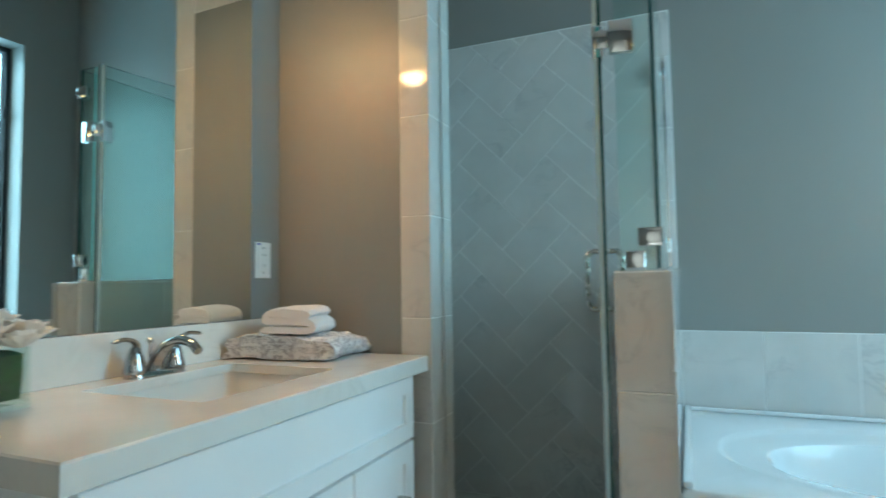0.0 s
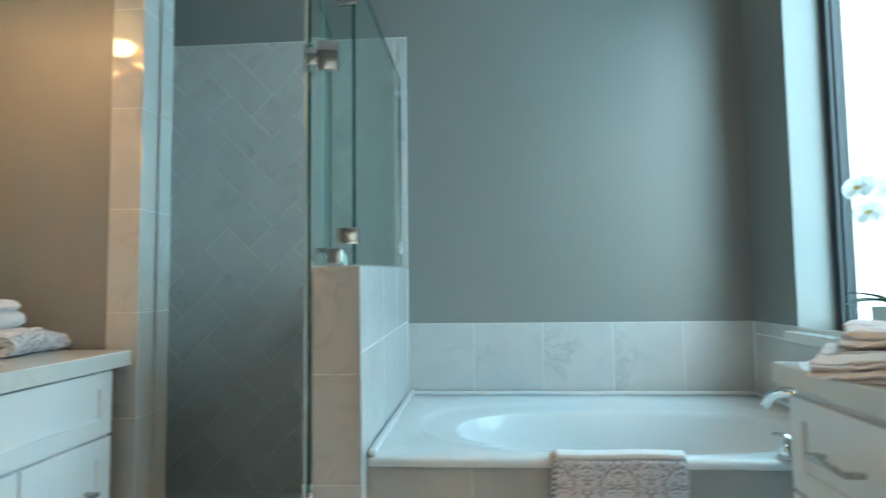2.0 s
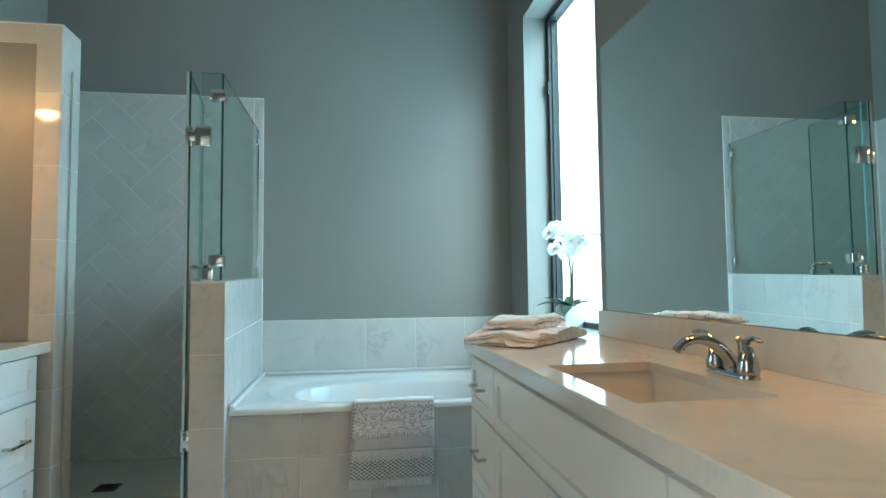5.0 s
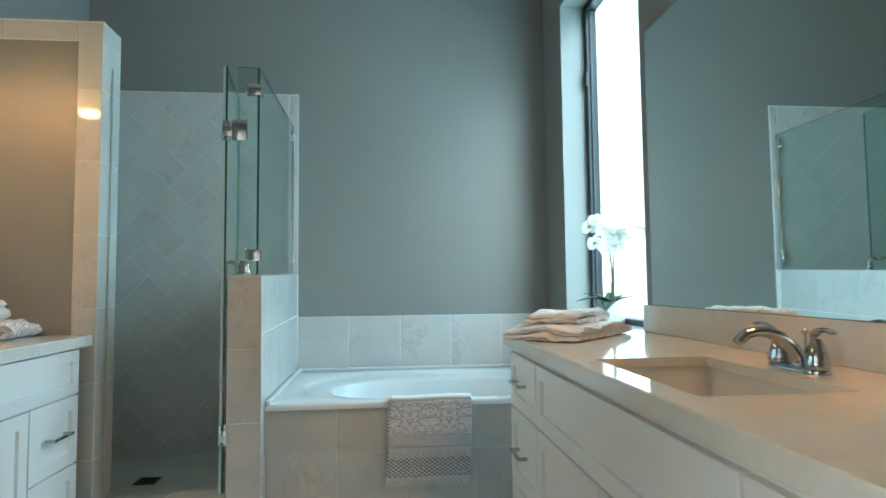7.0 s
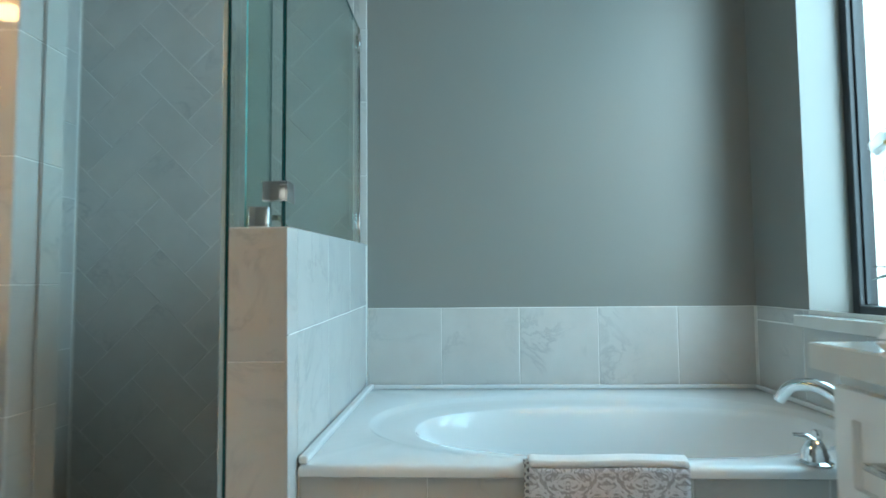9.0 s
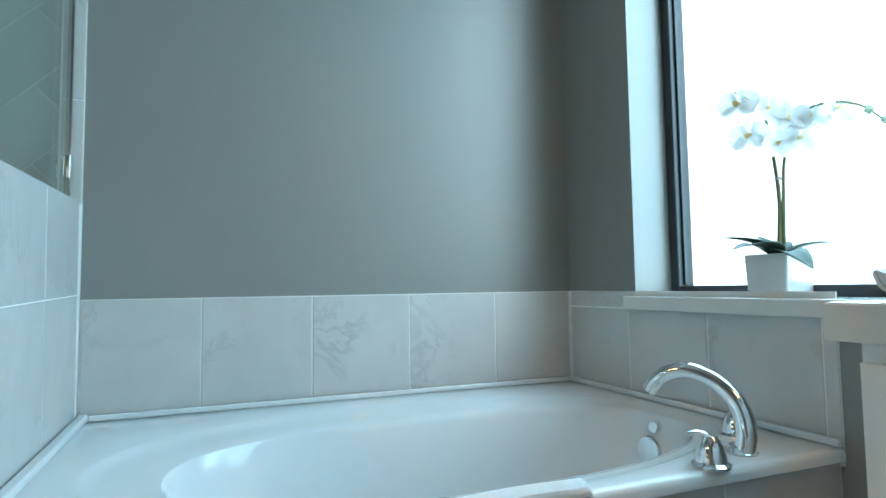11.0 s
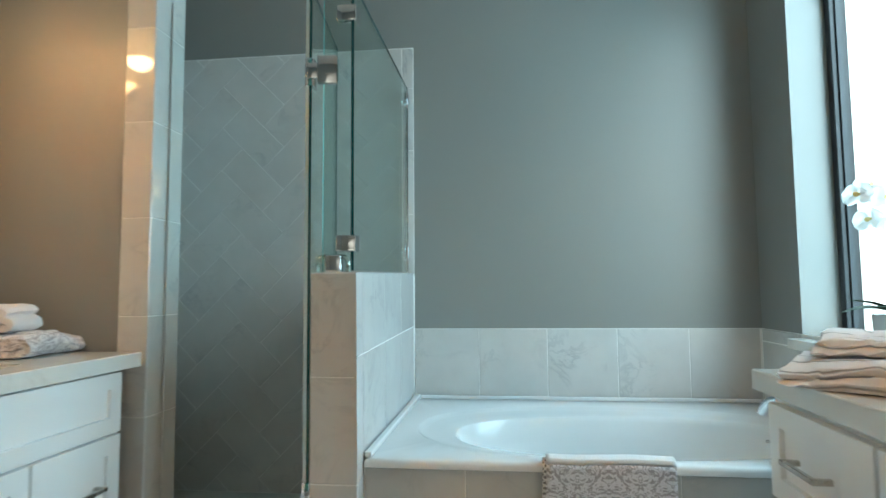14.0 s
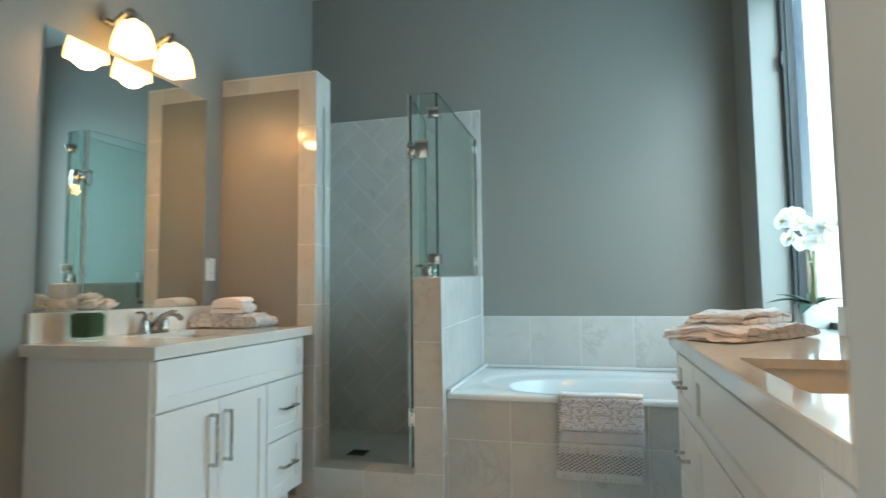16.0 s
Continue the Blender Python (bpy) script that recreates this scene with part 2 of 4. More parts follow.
DAMASK = towel_mat("damask_terry", (0.50, 0.47, 0.50), (0.86, 0.84, 0.88), "damask")
DAMASK_PALE = towel_mat("pale_damask_terry", (0.47, 0.44, 0.47), (0.86, 0.84, 0.85), "damask")
LEAF_TERRY = towel_mat("leaf_terry", (0.24, 0.23, 0.24), (0.80, 0.79, 0.79), "leaf")
BAND = towel_mat("woven_band", (0.56, 0.53, 0.55), (0.64, 0.61, 0.63), "plain")
FRINGE = towel_mat("fringe_cotton", (0.78, 0.76, 0.76), (0.88, 0.87, 0.87), "plain")
SEAM = towel_mat("grey_thread", (0.20, 0.19, 0.20), (0.26, 0.25, 0.26), "plain")
RIBBED = towel_mat("striped_terry", (0.33, 0.30, 0.30), (0.86, 0.81, 0.80), "rib")
WHITE_TERRY = towel_mat("white_terry", (0.78, 0.70, 0.68), (0.84, 0.80, 0.79), "plain")


# ---- building helpers ----
def empty(name, m, label="", category="", group="", kind=""):
    ob = new(name)
    ob.matrix_basis = m
    return tagged(ob, label, category, group, kind)


def finish(bm, name, material, smooth=False):
    me = bpy.data.meshes.new(name)
    bmesh.ops.recalc_face_normals(bm, faces=bm.faces)
    bm.to_mesh(me)
    bm.free()
    for mt in (material if isinstance(material, (list, tuple)) else [material]):
        me.materials.append(mt)
    if smooth:
        me.polygons.foreach_set("use_smooth", [True] * len(me.polygons))
        me.set_sharp_from_angle(angle=radians(38))
    return me


def part(name, bm, material, parent=None, label="", smooth=False, m=None):
    ob = new(name, finish(bm, name, material, smooth))
    if parent:
        ob.parent = parent
    if m is not None:
        ob.matrix_basis = m
    return tagged(ob, label)


def box(x0, x1, y0, y1, z0, z1, bevel=0.0, seg=2, bm=None):
    bm = bm or bmesh.new()
    vs = bmesh.ops.create_cube(bm, size=1)["verts"]
    bmesh.ops.scale(bm, vec=(abs(x1 - x0), abs(y1 - y0), abs(z1 - z0)), verts=vs)
    bmesh.ops.translate(bm, vec=((x0 + x1) / 2, (y0 + y1) / 2, (z0 + z1) / 2), verts=vs)
    if bevel:
        es = list({e for v in vs for e in v.link_edges})
        bmesh.ops.bevel(bm, geom=es, offset=bevel, segments=seg, profile=0.5, affect="EDGES")
    return bm


def loft(rings, closed=True, cap0=False, cap1=False, bm=None):
    bm = bm or bmesh.new()
    loops = [[bm.verts.new(p) for p in r] for r in rings]
    n = len(loops[0])
    for a, b in zip(loops, loops[1:]):
        for i in range(n if closed else n - 1):
            j = (i + 1) % n
            bm.faces.new((a[i], a[j], b[j], b[i]))
    if cap0:
        bm.faces.new(loops[0][::-1])
    if cap1:
        bm.faces.new(loops[-1])
    return bm


def circle(r, z, n=24, cx=0.0, cy=0.0):
    return [(cx + r * math.cos(2 * math.pi * i / n), cy + r * math.sin(2 * math.pi * i / n), z) for i in range(n)]


def lathe(profile, n=24, bm=None, cap0=True, cap1=True):
    return loft([circle(max(r, 0.0004), z, n) for r, z in profile], True, cap0, cap1, bm)


def tube(points, radii, n=12, bm=None, flat=1.0):
    """A tube along points; flat squeezes its section."""
    pts = [Vector(p) for p in points]
    rings, up = [], Vector((0.13, 0.21, 0.97))
    for i, p in enumerate(pts):
        d = (pts[min(i + 1, len(pts) - 1)] - pts[max(i - 1, 0)]).normalized()
        a = d.cross(up).normalized()
        b = a.cross(d)
        r = radii[i] if isinstance(radii, (list, tuple)) else radii
        rings.append([p + a * r * math.cos(k * 2 * math.pi / n) + b * r * flat * math.sin(k * 2 * math.pi / n) for k in range(n)])
    return loft(rings, True, True, True, bm)


def curve_points(ctrl, n):
    """A smooth line through control points (Catmull-Rom)."""
    c = [Vector(p) for p in ctrl]
    c = [c[0] * 2 - c[1]] + c + [c[-1] * 2 - c[-2]]
    out = []
    for i in range(1, len(c) - 2):
        for k in range(n):
            t = k / n
            p0, p1, p2, p3 = c[i - 1:i + 3]
            out.append(0.5 * ((2 * p1) + (p2 - p0) * t + (2 * p0 - 5 * p1 + 4 * p2 - p3) * t * t + (3 * p1 - p0 - 3 * p2 + p3) * t ** 3))
    return out + [c[-2]]


def structure(name, bm, material, label, category="wall", smooth=False):
    return tagged(part(name, bm, material, None, "", smooth), label, category, "", "structure")


def rect_ring(x0, x1, y0, y1, cx, cy, angles):
    """Points on a rectangle at the given angles about a centre, with its corners hit exactly."""
    pts = []
    for a in angles:
        c, s = math.cos(a), math.sin(a)
        k = min(((x1 if c > 0 else x0) - cx) / c if abs(c) > 1e-9 else 1e9, ((y1 if s > 0 else y0) - cy) / s if abs(s) > 1e-9 else 1e9)
        pts.append([cx + c * k, cy + s * k])
    for qx, qy in ((x0, y0), (x0, y1), (x1, y0), (x1, y1)):
        i = min(range(len(pts)), key=lambda k: (pts[k][0] - qx) ** 2 + (pts[k][1] - qy) ** 2)
        pts[i] = [qx, qy]
    return pts


def rounded_rect(hx, hy, r, n=6):
    out = []
    for sx, sy, a0 in ((1, 1, 0), (-1, 1, 90), (-1, -1, 180), (1, -1, 270)):
        for k in range(n + 1):
            a = radians(a0 + 90 * k / n)
            out.append((sx * (hx - r) + r * math.cos(a), sy * (hy - r) + r * math.sin(a)))
    return out


tile_cache = {}


def tile_mesh(w, h, d=0.008, material=TILE):
    """A tile lying in local x (width) and z (height), its face towards -y, with eased edges."""
    key = (round(w, 3), round(h, 3), round(d, 4), material.name)
    if key not in tile_cache:
        e = 0.0016
        ring = lambda k, y: [(k, y, k), (w - k, y, k), (w - k, y, h - k), (k, y, h - k)]
        bm = loft([ring(0, 0), ring(0, -d + e), ring(e, -d)], True, False, True)
        tile_cache[key] = finish(bm, "tile", material)
    return tile_cache[key]


def tile_field(parent, m, us, vs, gap=0.003, material=TILE, d=0.008, name="tile"):
    """Tiles between the joint lines us (along) and vs (up) on a plane whose pose is m."""
    for u0, u1 in zip(us, us[1:]):
        for v0, v1 in zip(vs, vs[1:]):
            ob = new(name, tile_mesh(u1 - u0 - gap, v1 - v0 - gap, d, material))
            ob.parent = parent
            ob.matrix_basis = m @ pose(u0 + gap / 2, 0.0065 + random.uniform(-0.0004, 0.0002), v0 + gap / 2)


def steps(a, b, pitch, first=None):
    """Joint lines from a to b with a pitch; first: the place of one joint."""
    out, p = [a], a + pitch if first is None else first
    while p < b - 0.015:
        if p > a + 0.015:
            out.append(p)
        p += pitch
    return out + [b]

# ---- the room ----
LEFT, RIGHT, BACK, FRONT, CEILING = -1.27, 1.595, 2.89, -0.615, 3.23
TH = 0.12

floor_ob = structure("floor", box(LEFT - 0.2, 2.2, -3.2, BACK + TH, -0.12, -0.008), GROUT, "pale grouted bathroom floor", "floor")
structure("ceiling", box(LEFT - 0.2, 2.1, -3.2, BACK + TH, CEILING, CEILING + 0.1), CEIL, "white lightly textured ceiling", "ceiling")
structure("wall_north", box(LEFT - TH, RIGHT + 0.3, BACK, BACK + TH, 0, CEILING), PAINT, "grey-beige painted wall behind tub and shower")
# the gap in the unseen hall stretch is added for the fill lamp
bm = box(LEFT - TH, LEFT, -1.35, BACK, 0, CEILING)
box(LEFT - TH, LEFT, -3.2, -2.55, 0, CEILING, bm=bm)
box(LEFT - TH, LEFT, -2.55, -1.35, 0, 0.9, bm=bm)
box(LEFT - TH, LEFT, -2.55, -1.35, 2.4, CEILING, bm=bm)
structure("wall_west", bm, PAINT, "grey-beige painted wall behind the vanity")

# east wall with the tall window opening
WY0, WY1, WZ0, WZ1, WX = 1.487, 2.525, 0.817, 2.735, 1.81
bm = box(RIGHT, WX, -3.2, WY0, 0, CEILING)
box(RIGHT, WX, WY1, BACK, 0, CEILING, bm=bm)
box(RIGHT, WX, WY0, WY1, 0, WZ0, bm=bm)
box(RIGHT, WX, WY0, WY1, WZ1, CEILING, bm=bm)
structure("wall_east", bm, PAINT, "grey-beige painted wall with a tall window opening")

# entrance wall with the doorway behind
bm = box(0.836, RIGHT, FRONT - 0.13, FRONT, 0, CEILING)
# unseen west edge of the doorway, set wide to admit more fill light
box(LEFT, -0.47, FRONT - 0.13, FRONT, 0, CEILING, bm=bm)
box(-0.47, 0.836, FRONT - 0.13, FRONT, 2.42, CEILING, bm=bm)
structure("wall_south", bm, PAINT, "grey-beige painted wall with an open doorway")
# unseen wall added to close the hall; the fill lamp bounces off it
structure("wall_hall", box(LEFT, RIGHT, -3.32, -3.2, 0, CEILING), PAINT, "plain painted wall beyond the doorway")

# window
win = empty("window_1", pose(WX - 0.05, WY0, WZ0), "tall black-framed window with bright obscured glass", "window", "", "structure")
fw, wh, wl = 0.036, WZ1 - WZ0, WY1 - WY0
bm = box(-0.02, 0.045, 0, fw, 0.035, wh, 0.004)
box(-0.02, 0.045, wl - fw, wl, 0.035, wh, 0.004, bm=bm)
box(-0.02, 0.045, fw, wl - fw, 0.035, 0.035 + fw, 0.004, bm=bm)
box(-0.02, 0.045, fw, wl - fw, wh - fw, wh, 0.004, bm=bm)
frame_ob = part("window_frame", bm, FRAME_BLACK, win, "black metal frame")
bm = box(0.0, 0.03, fw, fw + 0.008, 0.074, wh - fw, 0.002)
box(0.0, 0.03, wl - fw - 0.008, wl - fw, 0.074, wh - fw, 0.002, bm=bm)
part("glazing_bead", bm, FRAME_BLACK, frame_ob)
pane = part("pane", box(0.012, 0.018, fw + 0.008, wl - fw - 0.008, 0.035 + fw, wh - fw), WINDOW_GLASS, win, "bright obscured glass pane")
pane.visible_shadow = False
part("latch", box(-0.032, -0.02, wl - 0.05, wl - 0.02, 1.42, 1.50, 0.003), FRAME_BLACK, win, "black latch")
structure("window_sill", box(1.527, WX - 0.07, WY0 + 0.016, 2.506, WZ0, 0.858, 0.004), QUARTZ, "white quartz window sill", "sill")
tagged(part("backdrop", box(4.0, 4.02, 1.2, 9.0, -2.0, 8.0), OUTSIDE, None), "plain bright daylight outside the window", "backdrop", "", "structure")

# partition between vanity and shower
PX1, PY0, PY1, PTOP = -0.692, 1.8395, 2.008, 2.2385
partition = structure("wall_partition", box(LEFT, PX1 - 0.0015, PY0, PY1, 0, PTOP), GROUT, "partition wall framed with marble tiles")
part("painted_panel", box(LEFT, -0.795, PY0 - 0.001, PY0 + 0.01, 0, 2.146), PAINT, partition, "beige painted panel")
# half-height wall between shower and tub
RISE = math.atan2(0.028, 1.055)
bm = box(-0.1475, -0.0015, 1.8215, BACK, 0, 1.1115)
for q in bm.verts:
    if q.co.z > 1:
        q.co.z += (q.co.y - 1.8215) * math.tan(RISE)
pony = structure("wall_half", bm, GROUT, "half-height wall clad in marble tiles")
# curb, shower pan
curb = structure("shower_curb", box(PX1 - 0.0015, -0.1475, 1.8335, 1.9735, 0, 0.1505), GROUT, "low tiled shower curb", "curb")
pan = structure("shower_pan", box(LEFT, -0.1475, 1.9735, BACK, 0, 0.075), PAN, "pale shower floor pan", "shower floor")
back_tiles = structure("shower_back_wall", box(LEFT, -0.002, BACK - 0.003, BACK - 0.0005, 0.075, 2.276), GROUT, "herringbone marble-tiled shower wall", "tiled wall")
side_tiles = structure("shower_side_wall", box(LEFT + 0.0005, LEFT + 0.003, PY1, BACK - 0.003, 0.075, 2.276), GROUT, "straight-laid marble-tiled shower wall", "tiled wall")
inner_tiles = structure("shower_inner_wall", box(LEFT + 0.003, PX1 - 0.008, PY1, PY1 + 0.008, 0.075, PTOP), TILE, "marble-tiled inner face of the partition", "tiled wall")
tub_tiles = structure("tub_splash_wall", box(0.0, RIGHT, BACK - 0.003, BACK - 0.0005, 0.5, 0.873), GROUT, "marble tile splash band above the tub", "tiled wall")
tub_side = structure("tub_side_splash_wall", box(RIGHT - 0.003, RIGHT - 0.0005, 1.885, BACK - 0.003, 0.5, 0.873), GROUT, "marble tile splash band above the tub", "tiled wall")
apron = structure("tub_apron", box(0.0, RIGHT, 1.8965, 1.95, 0, 0.526), GROUT, "marble-tiled front of the tub deck", "tub apron")
bm = box(LEFT, LEFT + 0.012, FRONT, 0.70, 0, 0.1, 0.003)
box(LEFT + 0.012, -0.47, FRONT, FRONT + 0.012, 0, 0.1, 0.003, bm=bm)
structure("baseboard", bm, CABINET, "white painted baseboard", "baseboard")

# drain in the pan
drain = empty("shower_drain", pose(-0.682, 2.385, 0.0752), "dark square shower drain grate", "drain")
part("plate", box(-0.055, 0.055, -0.055, 0.055, 0, 0.004, 0.0015), BRONZE, drain)
bm = bmesh.new()
for i in range(6):
    box(-0.042, 0.042, -0.04 + i * 0.015, -0.034 + i * 0.015, 0.0042, 0.0062, bm=bm)
part("grate", bm, DARK, drain)

# ---- shower enclosure ----
TOPG, BOTG = 2.067, 1.116


def glass_sheet(name, x0, x1, y0, y1, z0, z1, parent, thin):
    bm = box(x0, x1, y0, y1, z0, z1)
    for f in bm.faces:
        # edges facing -x get the colour with window light painted in
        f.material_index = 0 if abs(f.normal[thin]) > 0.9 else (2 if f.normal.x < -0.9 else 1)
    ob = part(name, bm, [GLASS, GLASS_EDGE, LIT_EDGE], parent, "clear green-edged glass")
    ob.visible_shadow = False
    return ob


screen = empty("shower_screen", pose(-0.036, 1.885, BOTG), "frameless fixed glass shower screen on the half wall", "shower screen")
H = TOPG - BOTG
side_glass = glass_sheet("side_panel", -0.004, 0.004, 0.0, BACK - 1.885 - 0.010, 0.004, H, screen, 0)
for q in side_glass.data.vertices:
    if q.co.z < 0.1:
        q.co.z += q.co.y * math.tan(RISE)
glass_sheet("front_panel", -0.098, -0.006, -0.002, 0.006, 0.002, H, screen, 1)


def clamp(name, x0, x1, y0, y1, z0, z1, parent, mt=CHROME):
    return part(name, box(x0, x1, y0, y1, z0, z1, 0.004, 3), mt, parent, "polished chrome clamp", True)


for z in (0.82, 0.065):
    bm = box(-0.052, 0.012, -0.012, -0.003, z, z + 0.052, 0.003)
    box(0.005, 0.013, -0.012, 0.05, z, z + 0.052, 0.003, bm=bm)
    box(-0.052, -0.005, 0.007, 0.015, z, z + 0.052, 0.003, bm=bm)
    part("corner_clamp", bm, CHROME, screen, "polished chrome corner clamp", True)
clamp("base_clamp", -0.086, -0.034, -0.013, 0.017, 0.0, 0.054, screen)
for z in (0.85, 0.085):
    clamp("wall_clip", -0.013, 0.013, 0.955, 0.994, z, z + 0.068, screen)
part("wall_channel", box(-0.007, 0.007, 0.982, 0.9935, 0.030, H), CHROME, screen)
part("strike_strip", box(PX1 + 0.006, PX1 + 0.0095, 1.918, 1.928, 0.16, 2.055), TILE, partition, "clear strip where the shower door closes")

# the door stands open into the shower
door = empty("shower_door", pose(-0.181, 1.89, 0.0, 0, 0, 97), "frameless glass shower door standing open inward", "shower door")
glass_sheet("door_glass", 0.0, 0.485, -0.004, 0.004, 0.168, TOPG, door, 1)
for z0, z1 in ((0.17, 0.37), (0.462, 1.725), (1.817, TOPG)):
    part("seal", box(-0.012, -0.001, -0.003, 0.013, z0, z1, 0.003), SEAL, door, "clear plastic edge seal")
    part("edge_strip", box(-0.0145, -0.0125, -0.0085, 0.0005, z0, z1), GLASS_EDGE, door, "dark green glass edge")
for z in (1.725, 0.37):
    bm = box(0.012, 0.058, -0.016, -0.005, z, z + 0.092, 0.003)
    box(0.012, 0.058, 0.005, 0.016, z, z + 0.092, 0.003, bm=bm)
    bmesh.ops.translate(bm, vec=(-0.02, 0, 0), verts=bm.verts)
    hinge = part("hinge", bm, CHROME, door, "polished chrome hinge", True)
    if z > 1:
        plate = box(-0.024, -0.014, -0.095, -0.030, z, z + 0.092, 0.003)
        box(-0.038, -0.030, -0.095, -0.030, z, z + 0.092, 0.003, bm=plate)
    else:
        plate = box(-0.010, -0.002, -0.024, -0.012, z, z + 0.092, 0.003)
    box(-0.026, -0.008, -0.03, 0.006, z + 0.02, z + 0.072, 0.004, bm=plate)
    part("hinge_plate", plate, CHROME, hinge, "polished chrome hinge plate", True)
for side in (1, -1):
    pts = curve_points([(0.425, side * 0.005, 1.19), (0.425, side * 0.04, 1.192), (0.425, side * 0.056, 1.178),
                        (0.425, side * 0.06, 1.16), (0.425, side * 0.06, 1.02), (0.425, side * 0.056, 1.002), (0.425, side * 0.04, 0.988), (0.425, side * 0.005, 0.99)], 4)
    part("handle", tube(pts, 0.0095, 12), NICKEL, door, "satin chrome pull handle", True)

# ---- bathtub ----
TX0, TX1, TY0, TY1, TZ = 0.004, RIGHT - 0.010, 1.877, BACK - 0.012, 0.543
tub = empty("bathtub", pose(0, 0, 0), "white acrylic drop-in oval bathtub", "bathtub")
N = 72
CX, CY, AX, AY = 0.825, 2.330, 0.715, 0.400
ang = [2 * math.pi * i / N for i in range(N)]
outer = rect_ring(TX0, TX1, TY0, TY1, CX, CY, ang)


def oval(kx, ky, z, dx=0.0):
    out = []
    for a in ang:
        c, s = math.cos(a), math.sin(a)
        p = 2 / 2.35
        out.append((CX + dx + AX * kx * math.copysign(abs(c) ** p, c), CY + AY * ky * math.copysign(abs(s) ** p, s), z))
    return out


def inset(pts, d, z):
    return [(min(max(x, TX0 + d), TX1 - d), min(max(y, TY0 + d), TY1 - d), z) for x, y in pts]


rings = [inset(outer, 0.012, TZ - 0.033), inset(outer, 0.001, TZ - 0.028), inset(outer, 0.0, TZ - 0.014), inset(outer, 0.003, TZ - 0.006), inset(outer, 0.008, TZ - 0.002), inset(outer, 0.016, TZ)]
rings += [oval(1.012, 1.02, TZ + 0.0005), oval(1.0, 1.0, TZ - 0.003), oval(0.985, 0.97, TZ - 0.010), oval(0.965, 0.935, TZ - 0.0135, 0.006), oval(0.93, 0.86, TZ - 0.018, 0.025), oval(0.897, 0.79, TZ - 0.0225, 0.05),
          oval(0.886, 0.765, TZ - 0.027, 0.057), oval(0.876, 0.745, TZ - 0.042, 0.06), oval(0.855, 0.70, TZ - 0.11, 0.06), oval(0.82, 0.655, TZ - 0.22, 0.06),
          oval(0.77, 0.61, TZ - 0.32, 0.06), oval(0.70, 0.55, TZ - 0.375, 0.05), oval(0.60, 0.46, TZ - 0.397, 0.05), oval(0.3, 0.24, TZ - 0.402, 0.05)]
part("shell", loft(rings, True, False, True), ACRYLIC, tub, "", True)
# raised rim against the walls
bm = box(TX0, TX0 + 0.024, TY0 + 0.004, TY1, TZ, TZ + 0.020, 0.006, 3)
box(TX0 + 0.024, TX1 - 0.016, TY1 - 0.014, TY1, TZ, TZ + 0.016, 0.004, 2, bm=bm)
box(TX1 - 0.016, TX1, TY0 + 0.004, TY1, TZ, TZ + 0.016, 0.004, 2, bm=bm)
part("rim_ledge", bm, ACRYLIC, tub)
ovf = part("overflow_plate", lathe([(0.036, -0.02), (0.040, 0.004), (0.036, 0.010), (0.012, 0.013)], 28), CHROME, tub, "round chrome overflow plate", True, pose(1.487, 2.362, 0.428, 0, -84, 10))
part("drain_stopper_knob", lathe([(0.017, -0.02), (0.018, 0.004), (0.014, 0.008)], 20), CHROME, tub, "small chrome button", True, pose(1.497, 2.352, 0.493, 0, -84, 10))

# tub filler on the deck corner
filler = empty("tub_faucet", pose(1.358, 1.943, TZ + 0.0005), "chrome high-arc tub faucet with lever handles", "faucet")
arc = curve_points([(0, 0, 0), (0.003, -0.002, 0.05), (-0.002, 0.012, 0.10), (-0.022, 0.05, 0.142), (-0.055, 0.09, 0.162), (-0.088, 0.13, 0.150), (-0.108, 0.155, 0.112)], 6)
arc = [(x, y - 0.012, z) for x, y, z in arc]
part("spout", tube(arc, [0.022 - 0.007 * i / (len(arc) - 1) for i in range(len(arc))], 18), CHROME, filler, "", True)
part("escutcheon", lathe([(0.034, 0), (0.034, 0.004), (0.026, 0.010), (0.023, 0.016)], 26), CHROME, filler, "", True)
for hx, hy, turn in ((-0.125, -0.042, 155), (0.10, 0.10, 60)):
    hd = part("handle", lathe([(0.036, 0), (0.037, 0.005), (0.030, 0.010), (0.029, 0.02), (0.023, 0.040), (0.016, 0.052), (0.012, 0.058)], 26), CHROME, filler, "", True, pose(hx, hy, 0, 0, 0, turn))
    lv = curve_points([(0, 0, 0.054), (0.012, 0, 0.062), (0.028, 0, 0.064), (0.044, 0, 0.063)], 5)
    part("lever", tube(lv, [0.011 - 0.004 * i / (len(lv) - 1) for i in range(len(lv))], 12, flat=0.55), CHROME, hd, "", True)


# ---- vanities ----
def shaker(w, h, rail=0.052, t=0.019, depth=0.011):
    """A framed door or drawer front, lower left at the origin, its face towards -y."""
    def r(k, y):
        return [(k, y, k), (w - k, y, k), (w - k, y, h - k), (k, y, h - k)]
    return loft([r(0, 0), r(0, -t + 0.0015), r(0.0015, -t), r(rail, -t), r(rail + 0.0015, -t + depth)], True, True, True)


def pull(parent, cx, cz, length, upright):
    bm = bmesh.new()
    a, b = -length / 2, length / 2
    box(a, b, -0.036, -0.026, -0.0055, 0.0055, 0.0012, 1, bm=bm)
    for k in (a + 0.006, b - 0.006):
        box(k - 0.006, k + 0.006, -0.027, 0.0, -0.005, 0.005, bm=bm)
    part("handle", bm, NICKEL, parent, "brushed nickel bar pull", False, pose(cx, -0.019, cz, 0, 90 if upright else 0, 0))


